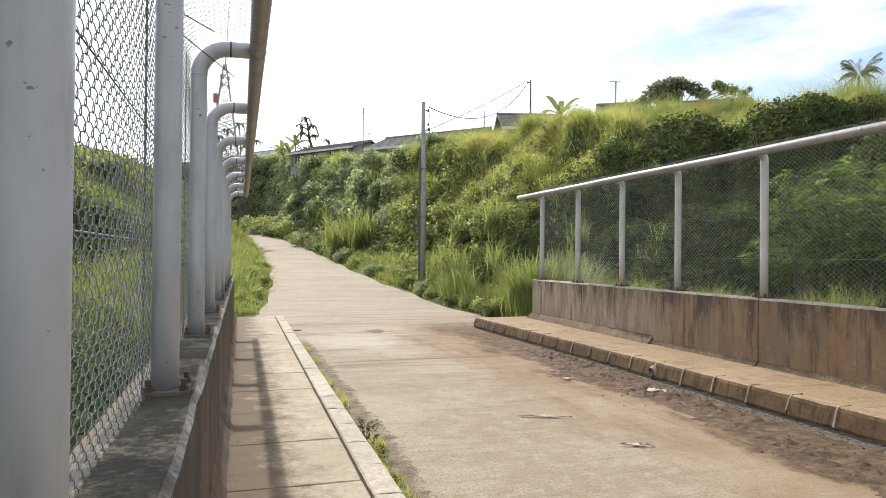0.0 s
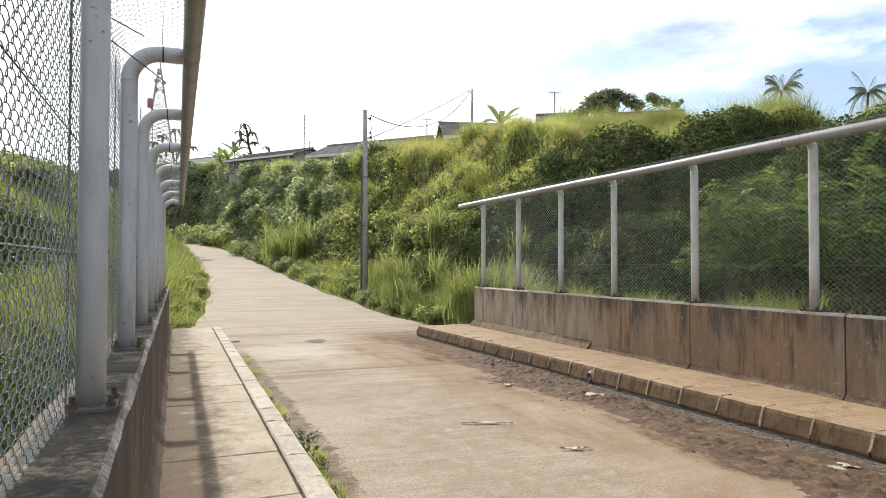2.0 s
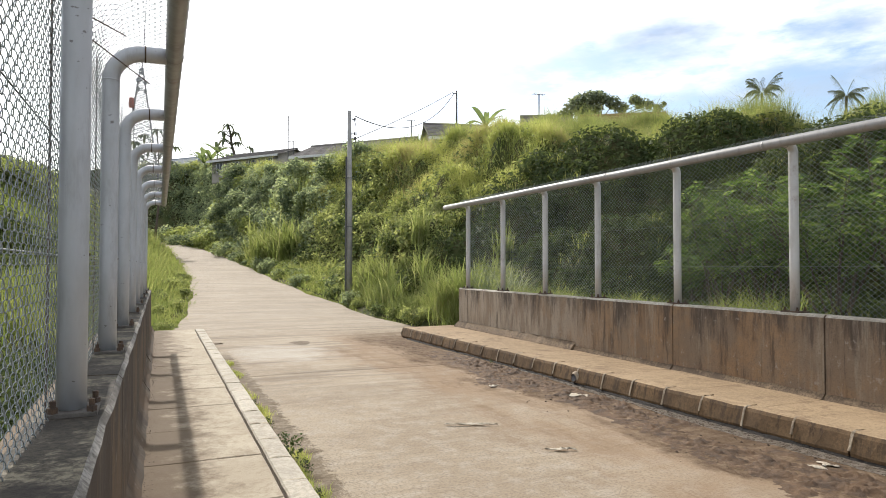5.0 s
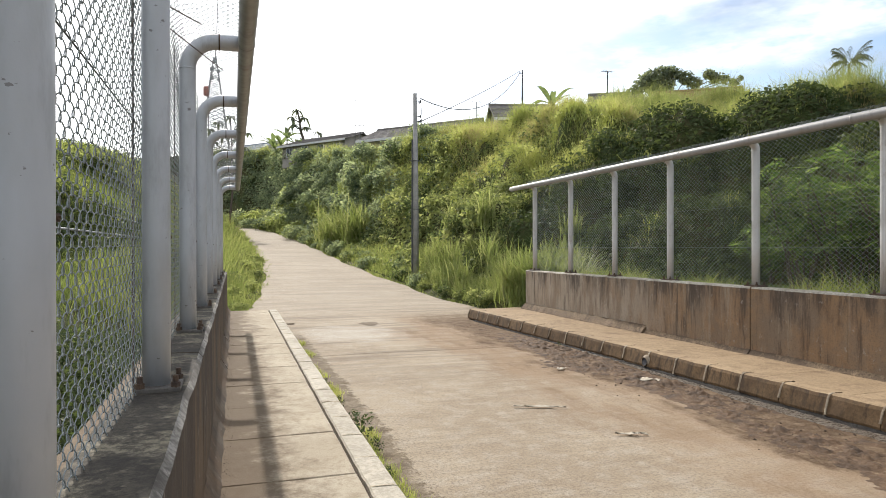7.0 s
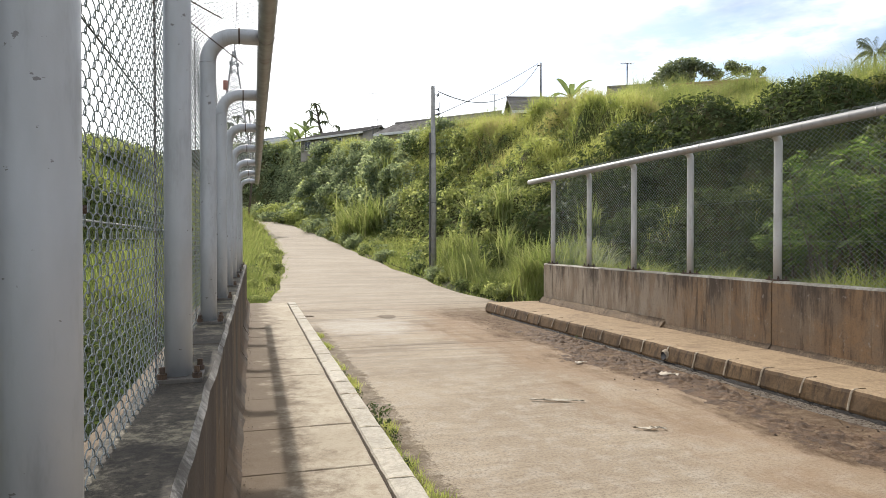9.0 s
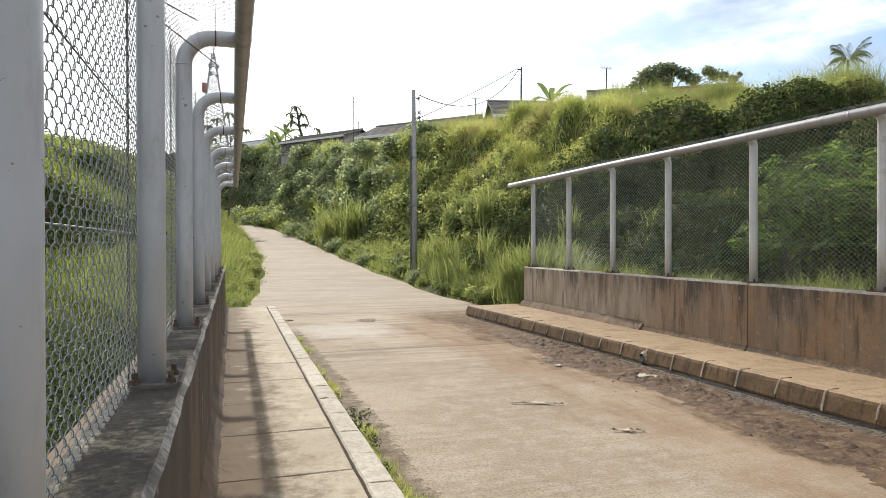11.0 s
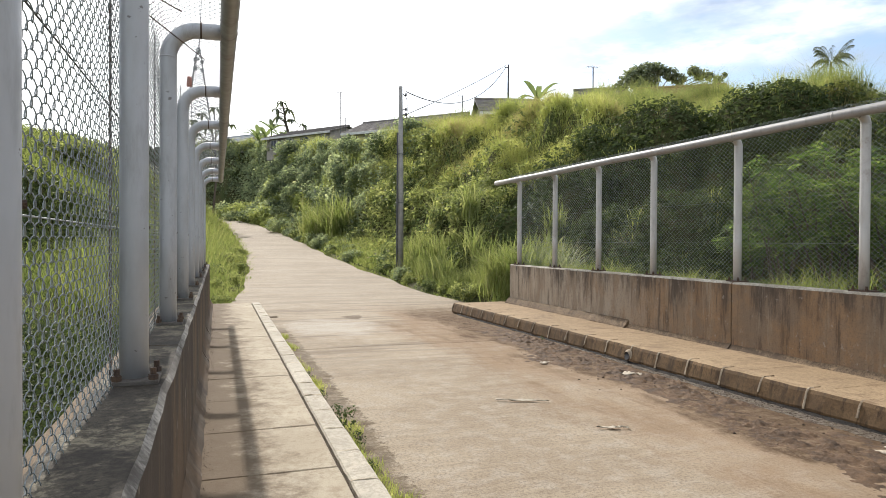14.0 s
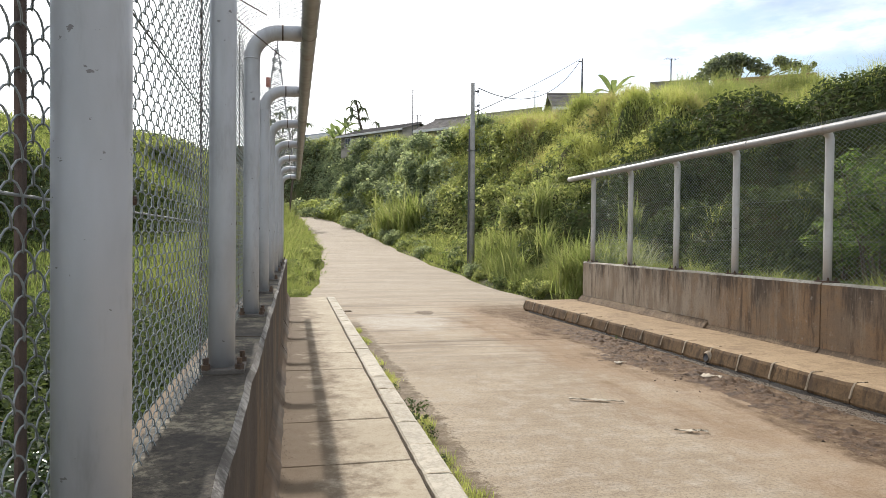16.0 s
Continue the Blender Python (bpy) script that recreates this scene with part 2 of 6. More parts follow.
def pavement_concrete():
    """Worn slabs: sun-bleached in the middle, earth and old leaf stains towards the wall."""
    n = Nodes("worn_pavement_concrete")
    x = n.axis(0)
    c = n.mix(n.ramp(n.noise(1.1, 6, 0.65), 0.42, 0.58), (0.48, 0.415, 0.31), (0.41, 0.345, 0.25))
    c = n.mix(n.ramp(n.noise(6, 7, 0.75), 0.50, 0.62, 0.0, 0.55), c, (0.27, 0.21, 0.14))
    c = n.mix(n.ramp(n.chance(), 0.2, 1.0, 0.0, 0.25), c, (0.33, 0.27, 0.19))
    wob = n.math("MULTIPLY", n.math("SUBTRACT", n.noise(2.6, 8, 0.75), 0.5), 1.5)
    dirt = n.ramp(n.math("SUBTRACT", wob, x), -0.58, -0.16)
    c = n.mix(n.math("MULTIPLY", dirt, 0.85), c, (0.13, 0.088, 0.053))
    c = n.mix(n.ramp(n.noise(13, 7, 0.75), 0.57, 0.68, 0.0, 0.45), c, (0.19, 0.145, 0.095))
    c = n.mix(n.ramp(n.noise(30, 6, 0.78), 0.50, 0.66, 0.0, 0.4), c, (0.22, 0.17, 0.115))
    c = n.mix(n.ramp(n.noise(120, 3, 0.6), 0.60, 0.70, 0.0, 0.55), c, (0.14, 0.11, 0.075))
    n.bump(n.math("ADD", n.noise(60, 5, 0.75), n.noise(9, 6, 0.7)), 0.8, 0.005)
    return n.done(c, 0.9, spec=0.2)


def painted_steel(name, paint, dirt, rust=0.0):
    n = Nodes(name)
    c = n.mix(n.ramp(n.noise(3.0, 5, 0.7, (1, 1, 0.3)), 0.42, 0.72, 0.0, 0.65), paint, dirt)
    c = n.mix(n.ramp(n.noise(20, 4, 0.6, (1, 1, 1.6)), 0.685, 0.70, 0.0, 0.75), c, (0.12, 0.105, 0.095))
    c = n.mix(n.ramp(n.noise(5, 6, 0.75, (1, 1, 0.25)), 0.52, 0.66, 0.0, 0.4), c, tuple(v * 0.72 for v in dirt))
    if rust:
        c = n.mix(n.ramp(n.noise(1.7, 6, 0.75), 0.62 - rust * 0.25, 0.76, 0.0, 0.8), c, (0.17, 0.085, 0.045))
    n.bump(n.noise(90, 3), 0.12, 0.002)
    return n.done(c, n.ramp(n.noise(7, 4), 0.3, 0.7, 0.38, 0.6), 0.15, 0.5)


def plain(name, a, b, scale=6.0, rough=0.7, metal=0.0, relief=0.15, distance=0.004, grain=None):
    n = Nodes(name)
    c = n.mix(n.ramp(n.noise(scale, 5, 0.65, grain), 0.35, 0.68), a, b)
    c = n.mix(n.ramp(n.noise(scale * 9, 4, 0.7), 0.4, 0.8, 0.0, 0.35), c, tuple(v * 0.55 for v in b))
    n.bump(n.noise(scale * 7, 5, 0.7), relief * 3, distance)
    return n.done(c, rough, metal)


def ground_soil():
    n = Nodes("grassy_soil")
    c = n.mix(n.ramp(n.noise(0.6, 5), 0.35, 0.65), (0.045, 0.062, 0.018), (0.075, 0.072, 0.03))
    c = n.mix(n.ramp(n.noise(5, 5, 0.7), 0.5, 0.75, 0.0, 0.7), c, (0.11, 0.075, 0.04))
    n.bump(n.noise(6, 6, 0.75), 1.0, 0.06)
    return n.done(c, 0.95, spec=0.15)


M_ROAD = road_concrete()
M_WALK = pavement_concrete()
M_KERB_PALE = concrete("pale_kerb_concrete", (0.50, 0.45, 0.36), (0.42, 0.37, 0.29), (0.30, 0.25, 0.18), 0.25, False, 1.2, 0.88, 0.004, 0.5)
M_KERB_BROWN = concrete("mud_stained_kerb_concrete", (0.165, 0.104, 0.053), (0.115, 0.072, 0.038), (0.055, 0.036, 0.022), 0.55, True, 1.2, 0.88, 0.004, 0.6)
M_FILLET = concrete("silty_mortar", (0.25, 0.178, 0.112), (0.165, 0.118, 0.078), (0.10, 0.072, 0.05), 0.5, False, 5.0, 0.9, 0.012)
M_RWALK = concrete("silty_pavement_concrete", (0.365, 0.262, 0.155), (0.295, 0.207, 0.12), (0.19, 0.127, 0.075), 0.35, False, 1.2, 0.88, 0.004, 0.55)
M_MORTAR = concrete("whitish_mortar", (0.40, 0.33, 0.24), (0.30, 0.235, 0.165), (0.17, 0.125, 0.08), 0.5, False, 9.0, 0.9, 0.006, 0.6)
M_PALEMORTAR = concrete("pale_yellow_mortar", (0.56, 0.49, 0.37), (0.46, 0.39, 0.28), (0.30, 0.24, 0.16), 0.3, False, 9.0, 0.9, 0.006, 0.6)
# paler than the wall: sunlight on the right coping put into its colour
M_COPING = concrete("sun_pale_coping_concrete", (0.50, 0.46, 0.39), (0.36, 0.32, 0.26), (0.17, 0.14, 0.11), 0.35, False, 3.0, 0.9, 0.008, 0.8)
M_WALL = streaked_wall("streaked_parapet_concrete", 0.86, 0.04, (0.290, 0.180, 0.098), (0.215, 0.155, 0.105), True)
# more black streaks; the left wall's shade is put into the lower tone
M_WALL_L = streaked_wall("shade_toned_black_streaked_concrete", 0.62, 0.13, (0.225, 0.155, 0.100), (0.165, 0.130, 0.098), streaks=0.55)
M_WALLTOP = concrete("weathered_coping_concrete", (0.235, 0.205, 0.145), (0.062, 0.053, 0.040), (0.024, 0.020, 0.017), 0.78, False, 3.2)
M_CHIP = concrete("chipped_light_concrete", (0.36, 0.34, 0.305), (0.15, 0.138, 0.12), (0.075, 0.066, 0.057), 0.6, False, 14.0, 0.9, 0.005)
M_STEEL = painted_steel("grey_painted_steel", (0.44, 0.455, 0.48), (0.33, 0.335, 0.33))
M_RAIL = painted_steel("weathered_galvanised_rail", (0.31, 0.295, 0.275), (0.21, 0.185, 0.16), 0.25)
M_RPOST = painted_steel("galvanised_post", (0.50, 0.495, 0.48), (0.36, 0.33, 0.29), 0.28)
M_RRAIL = painted_steel("galvanised_rail", (0.29, 0.28, 0.27), (0.20, 0.185, 0.165), 0.25)
M_WIRE = plain("green_grey_coated_wire", (0.20, 0.222, 0.222), (0.27, 0.29, 0.29), 30, 0.6, 0.1, 0.1)
M_RUST = plain("rusty_flat_bar", (0.14, 0.095, 0.075), (0.09, 0.07, 0.062), 14, 0.8, 0.2, 0.3)
M_BOLT = plain("rusted_bolt", (0.13, 0.085, 0.055), (0.075, 0.055, 0.045), 40, 0.75, 0.4, 0.3)
M_PLATE = plain("weathered_plate_steel", (0.135, 0.122, 0.108), (0.085, 0.075, 0.065), 18, 0.7, 0.2, 0.3)
M_SOIL = ground_soil()
M_GRASS = leafy("sunlit_grass", (0.27, 0.315, 0.105), (0.37, 0.385, 0.145), (0.48, 0.455, 0.25), 0.66)
M_VERGE = leafy("verge_grass", (0.185, 0.228, 0.080), (0.245, 0.278, 0.105), (0.34, 0.325, 0.17), 0.6, 0.8)
M_MEADOW = leafy("meadow_grass", (0.135, 0.180, 0.060), (0.195, 0.235, 0.080), (0.26, 0.27, 0.115), 0.55, 0.8)
M_LEAF = leafy("creeper_leaves", (0.090, 0.122, 0.060), (0.280, 0.310, 0.130), (0.42, 0.425, 0.21), 0.58, 0.55)
M_REED = leafy("reed_blades", (0.185, 0.225, 0.082), (0.225, 0.260, 0.102), (0.37, 0.36, 0.215), 0.56, 0.8, 0.5)
# pale green, lightened and blued to stand for haze over the far bank
M_FAR = leafy("hazy_pale_tall_weeds", (0.135, 0.175, 0.130), (0.30, 0.345, 0.225), (0.45, 0.48, 0.33), 0.6, 0.6)
# brighter yellow-green, with the sun on the roadside shelf put into the colour
M_HEDGE = leafy("sunlit_hedge_leaves", (0.22, 0.26, 0.10), (0.30, 0.335, 0.14), (0.40, 0.41, 0.21), 0.62, 0.6)
M_FEATHER = leafy("feathery_leaves", (0.060, 0.105, 0.032), (0.10, 0.155, 0.048), (0.27, 0.32, 0.13), 0.48, 0.8)
M_PALEREED = leafy("pale_reed_blades", (0.30, 0.33, 0.20), (0.36, 0.38, 0.25), (0.46, 0.45, 0.33), 0.4, 0.8, 0.4)
M_SHINY = leafy("shiny_leaves", (0.06, 0.10, 0.035), (0.08, 0.12, 0.04), (0.11, 0.14, 0.06), 0.2, 0.8, 0.22)
M_SHINY.node_tree.nodes["Principled BSDF"].inputs["Specular IOR Level"].default_value = 0.7
# also the dark leaf colour that stands for shade on the banks
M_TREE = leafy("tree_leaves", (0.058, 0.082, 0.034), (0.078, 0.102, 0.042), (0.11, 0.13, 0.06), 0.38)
M_PALM = leafy("palm_leaves", (0.11, 0.13, 0.085), (0.135, 0.15, 0.10), (0.17, 0.18, 0.125), 0.3)
# leaf colour greyed and lightened to imitate distance haze
M_HAZE = leafy("haze_paled_tree_leaves", (0.19, 0.225, 0.16), (0.24, 0.265, 0.19), (0.29, 0.31, 0.22), 0.55)
M_BANANA = leafy("banana_leaves", (0.13, 0.17, 0.085), (0.16, 0.20, 0.10), (0.20, 0.23, 0.13), 0.55)
M_BARK = plain("grey_brown_bark", (0.13, 0.10, 0.075), (0.075, 0.058, 0.045), 9, 0.9, 0, 0.4, 0.01, (1, 1, 0.3))
M_POLE = plain("grey_concrete_pole", (0.33, 0.32, 0.30), (0.24, 0.235, 0.22), 3, 0.85)
M_DARKPOLE = plain("dark_pole_steel", (0.10, 0.10, 0.105), (0.07, 0.07, 0.075), 5, 0.6, 0.3)
# steel lightened so the far tower looks veiled by haze
M_MAST = plain("haze_pale_mast_steel", (0.42, 0.42, 0.43), (0.33, 0.33, 0.34), 2, 0.7, 0.1)
M_CABLE = plain("black_cable", (0.05, 0.05, 0.055), (0.03, 0.03, 0.035), 5, 0.6)
M_ROOF = plain("grey_roof_tiles", (0.22, 0.20, 0.185), (0.15, 0.135, 0.125), 2.0, 0.85, 0, 0.3, 0.02)
M_REDROOF = plain("red_brown_roof_tiles", (0.26, 0.13, 0.085), (0.18, 0.09, 0.06), 2.0, 0.85, 0, 0.3, 0.02)
M_PLASTER = plain("pale_plaster", (0.55, 0.54, 0.50), (0.44, 0.43, 0.40), 1.2, 0.9)
M_TANWALL = plain("tan_plaster", (0.36, 0.33, 0.29), (0.28, 0.255, 0.22), 1.2, 0.9)
M_FASCIA = plain("white_fascia", (0.65, 0.65, 0.63), (0.52, 0.52, 0.50), 2.0, 0.7)
M_GLASS = plain("dark_window", (0.03, 0.035, 0.04), (0.045, 0.05, 0.055), 1.5, 0.15)
M_PAPER = plain("crumpled_pale_plastic", (0.50, 0.43, 0.33), (0.34, 0.28, 0.20), 30, 0.6)
M_WETMUD = plain("wet_black_silt", (0.036, 0.026, 0.019), (0.020, 0.015, 0.012), 9, 0.8, 0, 0.8, 0.03)
M_MUD = plain("brown_mud", (0.12, 0.082, 0.053), (0.075, 0.05, 0.034), 7, 0.9, 0, 0.5, 0.02)


# ---- building helpers ----
def part(name, bm, material, parent=None, label="", smooth=False):
    data = bpy.data.meshes.new(name)
    bm.to_mesh(data)
    bm.free()
    if smooth:
        data.polygons.foreach_set("use_smooth", [True] * len(data.polygons))
    data.materials.append(material)
    ob = new(name, data)
    ob.parent = parent
    return tagged(ob, label)


def sheet(name, verts, faces, material, parent=None, smooth=False):
    """One mesh object from arrays of corners and of equal-sided faces."""
    data = bpy.data.meshes.new(name)
    verts, faces = np.asarray(verts, np.float32), np.asarray(faces, np.int32)
    n, k = faces.shape
    data.vertices.add(len(verts))
    data.vertices.foreach_set("co", verts.ravel())
    data.loops.add(n * k)
    data.loops.foreach_set("vertex_index", faces.ravel())
    data.polygons.add(n)
    data.polygons.foreach_set("loop_start", np.arange(0, n * k, k, dtype=np.int32))
    if smooth:
        data.polygons.foreach_set("use_smooth", np.ones(n, bool))
    data.update(calc_edges=True)
    data.materials.append(material)
    ob = new(name, data)
    ob.parent = parent
    return ob


def thing(name, at, label, category, group="", kind=""):
    ob = new(name)
    ob.location = at
    ob.empty_display_size = 0.1
    return tagged(ob, label, category, group, kind)


def block(bm, lo, hi, bevel=0.0, segments=2):
    """A box from corner to corner, with rounded edges."""
    got = bmesh.ops.create_cube(bm, size=1.0)["verts"]
    lo, hi = Vector(lo), Vector(hi)
    for v in got:
        v.co = Vector([lo[i] + (v.co[i] + 0.5) * (hi[i] - lo[i]) for i in range(3)])
    if bevel:
        edges = list({e for v in got for e in v.link_edges})
        bmesh.ops.bevel(bm, geom=edges, offset=bevel, segments=segments, affect="EDGES", profile=0.5)
    return bm


def tube(bm, points, radii, sides=12, caps=True):
    """A swept pipe through points; radii is one number or one for each point."""
    pts = [Vector(p) for p in points]
    if isinstance(radii, (int, float)):
        radii = [radii] * len(pts)
    rings, ref = [], None
    for i, p in enumerate(pts):
        d = (pts[min(i + 1, len(pts) - 1)] - pts[max(i - 1, 0)]).normalized()
        if ref is None:
            ref = d.orthogonal().normalized()
        ref = (ref - d * ref.dot(d)).normalized()
        side = d.cross(ref)
        rings.append([bm.verts.new(p + radii[i] * (ref * math.cos(a) + side * math.sin(a))) for a in [math.tau * k / sides for k in range(sides)]])
    for a, b in zip(rings, rings[1:]):
        for k in range(sides):
            bm.faces.new((a[k], a[(k + 1) % sides], b[(k + 1) % sides], b[k]))
    if caps:
        bm.faces.new(rings[0][::-1])
        bm.faces.new(rings[-1])
    return bm


def prism(bm, outline, y0, y1):
    """An outline of (x, z) drawn out along y."""
    a = [bm.verts.new((x, y0, z)) for x, z in outline]
    b = [bm.verts.new((x, y1, z)) for x, z in outline]
    n = len(outline)
    for k in range(n):
        bm.faces.new((a[k], a[(k + 1) % n], b[(k + 1) % n], b[k]))
    bm.faces.new(a[::-1])
    bm.faces.new(b)
    bmesh.ops.recalc_face_normals(bm, faces=bm.faces)
    return bm


def roughen(bm, size, amount, seed=0.0):
    for v in bm.verts:
        v.co += noise.noise_vector(v.co * size + Vector((seed, seed, seed))) * amount
    return bm


# ---- lie of the land ----
def road_z(y):
    y = np.asarray(y, float)
    z = np.where(y < 14, 0.0, 0.0025 * (y - 14) ** 2)
    z = np.where(y > 24, 0.25 + 0.05 * (y - 24), z)
    z = np.where(y > 45, 1.30 + 0.05 * (y - 45) + 0.0013 * (y - 45) ** 2, z)
    return np.where(y > 60, 2.3425 + 0.089 * (y - 60) - 0.0004 * (y - 60) ** 2, z)


def road_left(y):
    return np.interp(y, [-30, 16.6, 17.2, 19.3, 23.4, 29, 40, 52, 61, 72, 84, 90, 100, 112], [0.66, 1.12, 0.45, 0.6, 1.03, 1.5, 1.86, 1.92, 1.8, 1.4, 0.4, -3.2, -13, -26])


def road_right(y):
    return np.interp(y, [-30, 15.3, 16.0, 18, 21.8, 29, 36, 50, 61, 72, 84, 90, 100, 112], [5.85, 5.66, 6.75, 6.7, 6.5, 6.3, 6.2, 6.4, 5.9, 4.6, 2.6, -0.2, -9, -21])


def smooth01(a):
    a = np.clip(a, 0, 1)
    return a * a * (3 - 2 * a)


def lumps(x, y, size, seed):
    """Soft rolling unevenness, from -1 to 1."""
    x, y = x / size + seed, y / size - seed
    return (np.sin(1.3 * x + 1.7 * np.sin(0.9 * y + seed)) + np.sin(1.9 * y - 0.7 * x + 1.3 * np.sin(1.1 * x)) + np.sin(2.7 * x + 2.3 * y)) / 3


def bank_foot(y):
    return np.interp(y, [-40, 0, 8, 14, 18, 22, 29, 37, 50, 61, 72, 84, 90, 96, 105, 130], [10.4, 10.4, 10.1, 9.4, 8.3, 7.8, 7.9, 8.3, 9.0, 8.7, 7.6, 6.4, 5.8, 5.1, 3.5, -14])


def puffs(x, y, cell, seed):
    """Rounded cushions of growth, one to a cell, from 0 to 1."""
    i, j = np.floor(x / cell), np.floor(y / cell)
    best = np.zeros_like(x)
    for di in (-1, 0, 1):
        for dj in (-1, 0, 1):
            a, b = i + di, j + dj
            h = [np.modf(np.abs(np.sin(a * p + b * q + seed) * 43758.5453))[0] for p, q in ((127.1, 311.7), (269.5, 183.3), (419.2, 371.9))]
            d = ((x - (a + 0.15 + 0.7 * h[0]) * cell) ** 2 + (y - (b + 0.15 + 0.7 * h[1]) * cell) ** 2) / (cell * (0.5 + 0.35 * h[2])) ** 2
            best = np.maximum(best, np.sqrt(np.clip(1 - d, 0, 1)) * (0.45 + 0.55 * h[2]))
    return best


WIDE = [9.5, 9.8, 10.5, 9.6, 6.8, 3.6, 2.9, 3.8]
STEPS = [0, 0.12, 0.20, 0.33, 0.41, 0.54, 0.61, 0.78, 0.86, 1.0]


def bank_share(x, y):
    return (x - bank_foot(y)) / np.interp(y, [-40, 14, 22, 30, 40, 55, 70, 120], WIDE)


def bank_wave(x, y):
    """Share of the way up the bank, bent so that the ledges wander."""
    return bank_share(x, y) + 0.06 * lumps(x, y, 3.1, 2.0) + 0.022 * lumps(x, y, 0.9, 6.0)


def land(x, y):
    """Height of the ground sheet."""
    x, y = np.asarray(x, float), np.asarray(y, float)
    base = road_z(y)
    s = bank_share(x, y)
    top = np.interp(y, [-40, 0, 8, 14, 17, 19.4, 22, 25.6, 30, 34, 40, 47, 55, 61, 70, 85, 100, 130], [4.6, 4.8, 5.1, 5.45, 5.95, 6.4, 7.05, 7.65, 7.95, 8.15, 8.65, 8.9, 9.3, 9.9, 11.1, 13.0, 15.6, 18.6])
    foot = np.where(y < 15, 0.70, base + 0.05)
    foot = np.where((y >= 15) & (y < 18), 0.3, foot)
    rise = np.interp(bank_wave(x, y), STEPS, [0, 0.06, 0.31, 0.36, 0.60, 0.65, 0.86, 0.90, 0.985, 1.0])
    bank = foot + (top - foot) * rise + smooth01(s / 0.2) * (0.35 * lumps(x, y, 1.3, 5.0) + (1.75 - 0.70 * smooth01((s - 0.8) / 0.1)) * puffs(x, y, 2.3, 1.0) + 0.6 * puffs(x, y, 1.0, 4.0) - 1.02 + 0.17 * smooth01((s - 0.8) / 0.1))
    bank = np.where(s > 1, bank + 0.02 * (x - bank_foot(y) - 10), bank)
    right = np.where(s > 0, bank, foot)
    # hollow under the deck, verge beside the road, meadow and far bank on the other side
    verge = base + 0.02 - 0.75 * smooth01((1.2 - x) / 4.0) * smooth01((30 - y) / 12)
    meadow = -0.75 + 0.10 * lumps(x, y, 2.4, 3.0)
    reach = smooth01((y - 15.5 + 0.35 * x) / 6)
    left = np.where(x < 1, meadow * (1 - reach) + verge * reach, verge)
    back = smooth01((y - 24 - 0.22 * x) / 5.0) * 0.55 + smooth01((y - 29) / 17) * 0.45
    hill = back * smooth01((-1.0 - x + 0.03 * (y - 24)) / 7.0) * np.interp(x, [-60, -25, -10, 0], [6.6, 6.0, 5.0, 3.2])
    field = 1.6 * smooth01((y - 8) / 14) * smooth01((-0.9 - x) / 2.5)
    left = left + field + hill + 0.25 * lumps(x, y, 1.9, 8.0) * smooth01((-2 - x) / 4) * smooth01((y - 24) / 4)
    z = np.where(x > 0.5 * (road_left(y) + road_right(y)), right, left)
    inside = (x > road_left(y) - 0.35) & (x < road_right(y) + 0.35)
    z = np.where(inside & (y > 15), base - 0.12, z)
    under = (x > -0.75) & (x < 7.35) & (y < 16.6)
    z = np.where(under, np.where(y > 14.2, -0.35, -0.8), z)
    far = np.hypot(x, y)
    return np.where(far > 150, z + (6 - z) * smooth01((far - 150) / 400), z)


def graded(stops):
    """Grid lines: (from, to, step) stretches end to end."""
    lines = [np.arange(a, b, d) for a, b, d in stops]
    return np.concatenate(lines)


gx = graded([(-1500, -200, 130), (-200, -40, 16), (-40, -12, 1.6), (-12, 24, 0.3), (24, 60, 2.0), (60, 200, 14), (200, 1600, 130)])
gy = graded([(-1500, -100, 140), (-100, -20, 10), (-20, 0, 2.0), (0, 62, 0.3), (62, 100, 0.8), (100, 160, 5), (160, 1700, 110)])
GX, GY = np.meshgrid(gx, gy)
gv = np.stack([GX, GY, land(GX, GY)], -1).reshape(-1, 3)
i0 = (np.arange(len(gy) - 1)[:, None] * len(gx) + np.arange(len(gx) - 1)[None]).ravel()
ground = sheet("ground", gv, np.stack([i0, i0 + 1, i0 + 1 + len(gx), i0 + len(gx)], 1), M_SOIL, smooth=True)
tagged(ground, "overgrown soil of the meadow and the high roadside bank", "ground", kind="structure")


# ---- road ----
def road_slab(name, y0, y1, step, label):
    ys = np.append(np.arange(y0, y1 - 0.01, step), y1)
    cols = 15
    rows = []
    for y in ys:
        xs = np.linspace(road_left(y), road_right(y), cols)
        if y > 16.6:
            xs[0] += 0.06 * math.sin(y * 0.9) + 0.025 * math.sin(y * 2.3)
            xs[-1] += 0.08 * math.sin(y * 0.8) + 0.03 * math.sin(y * 2.1)
        rows.append([(x, y, float(road_z(y)) + 0.006 * math.sin(x * 2.1 + y * 0.8)) for x in xs])
    bm = bmesh.new()
    grid = [[bm.verts.new(p) for p in row] for row in rows]
    low = [[bm.verts.new((p[0], p[1], p[2] - 0.22)) for p in row] for row in rows]
    for a, b in zip(grid, grid[1:]):
        for k in range(cols - 1):
            bm.faces.new((a[k], a[k + 1], b[k + 1], b[k]))
    for k in (0, cols - 1):
        for r in range(len(rows) - 1):
            bm.faces.new((grid[r][k], grid[r + 1][k], low[r + 1][k], low[r][k]))
    for r in (0, len(rows) - 1):
        for k in range(cols - 1):
            bm.faces.new((grid[r][k], grid[r][k + 1], low[r][k + 1], low[r][k]))
    bmesh.ops.recalc_face_normals(bm, faces=bm.faces)
    ob = part(name, bm, M_ROAD, smooth=False)
    return tagged(ob, label, "road", kind="structure")


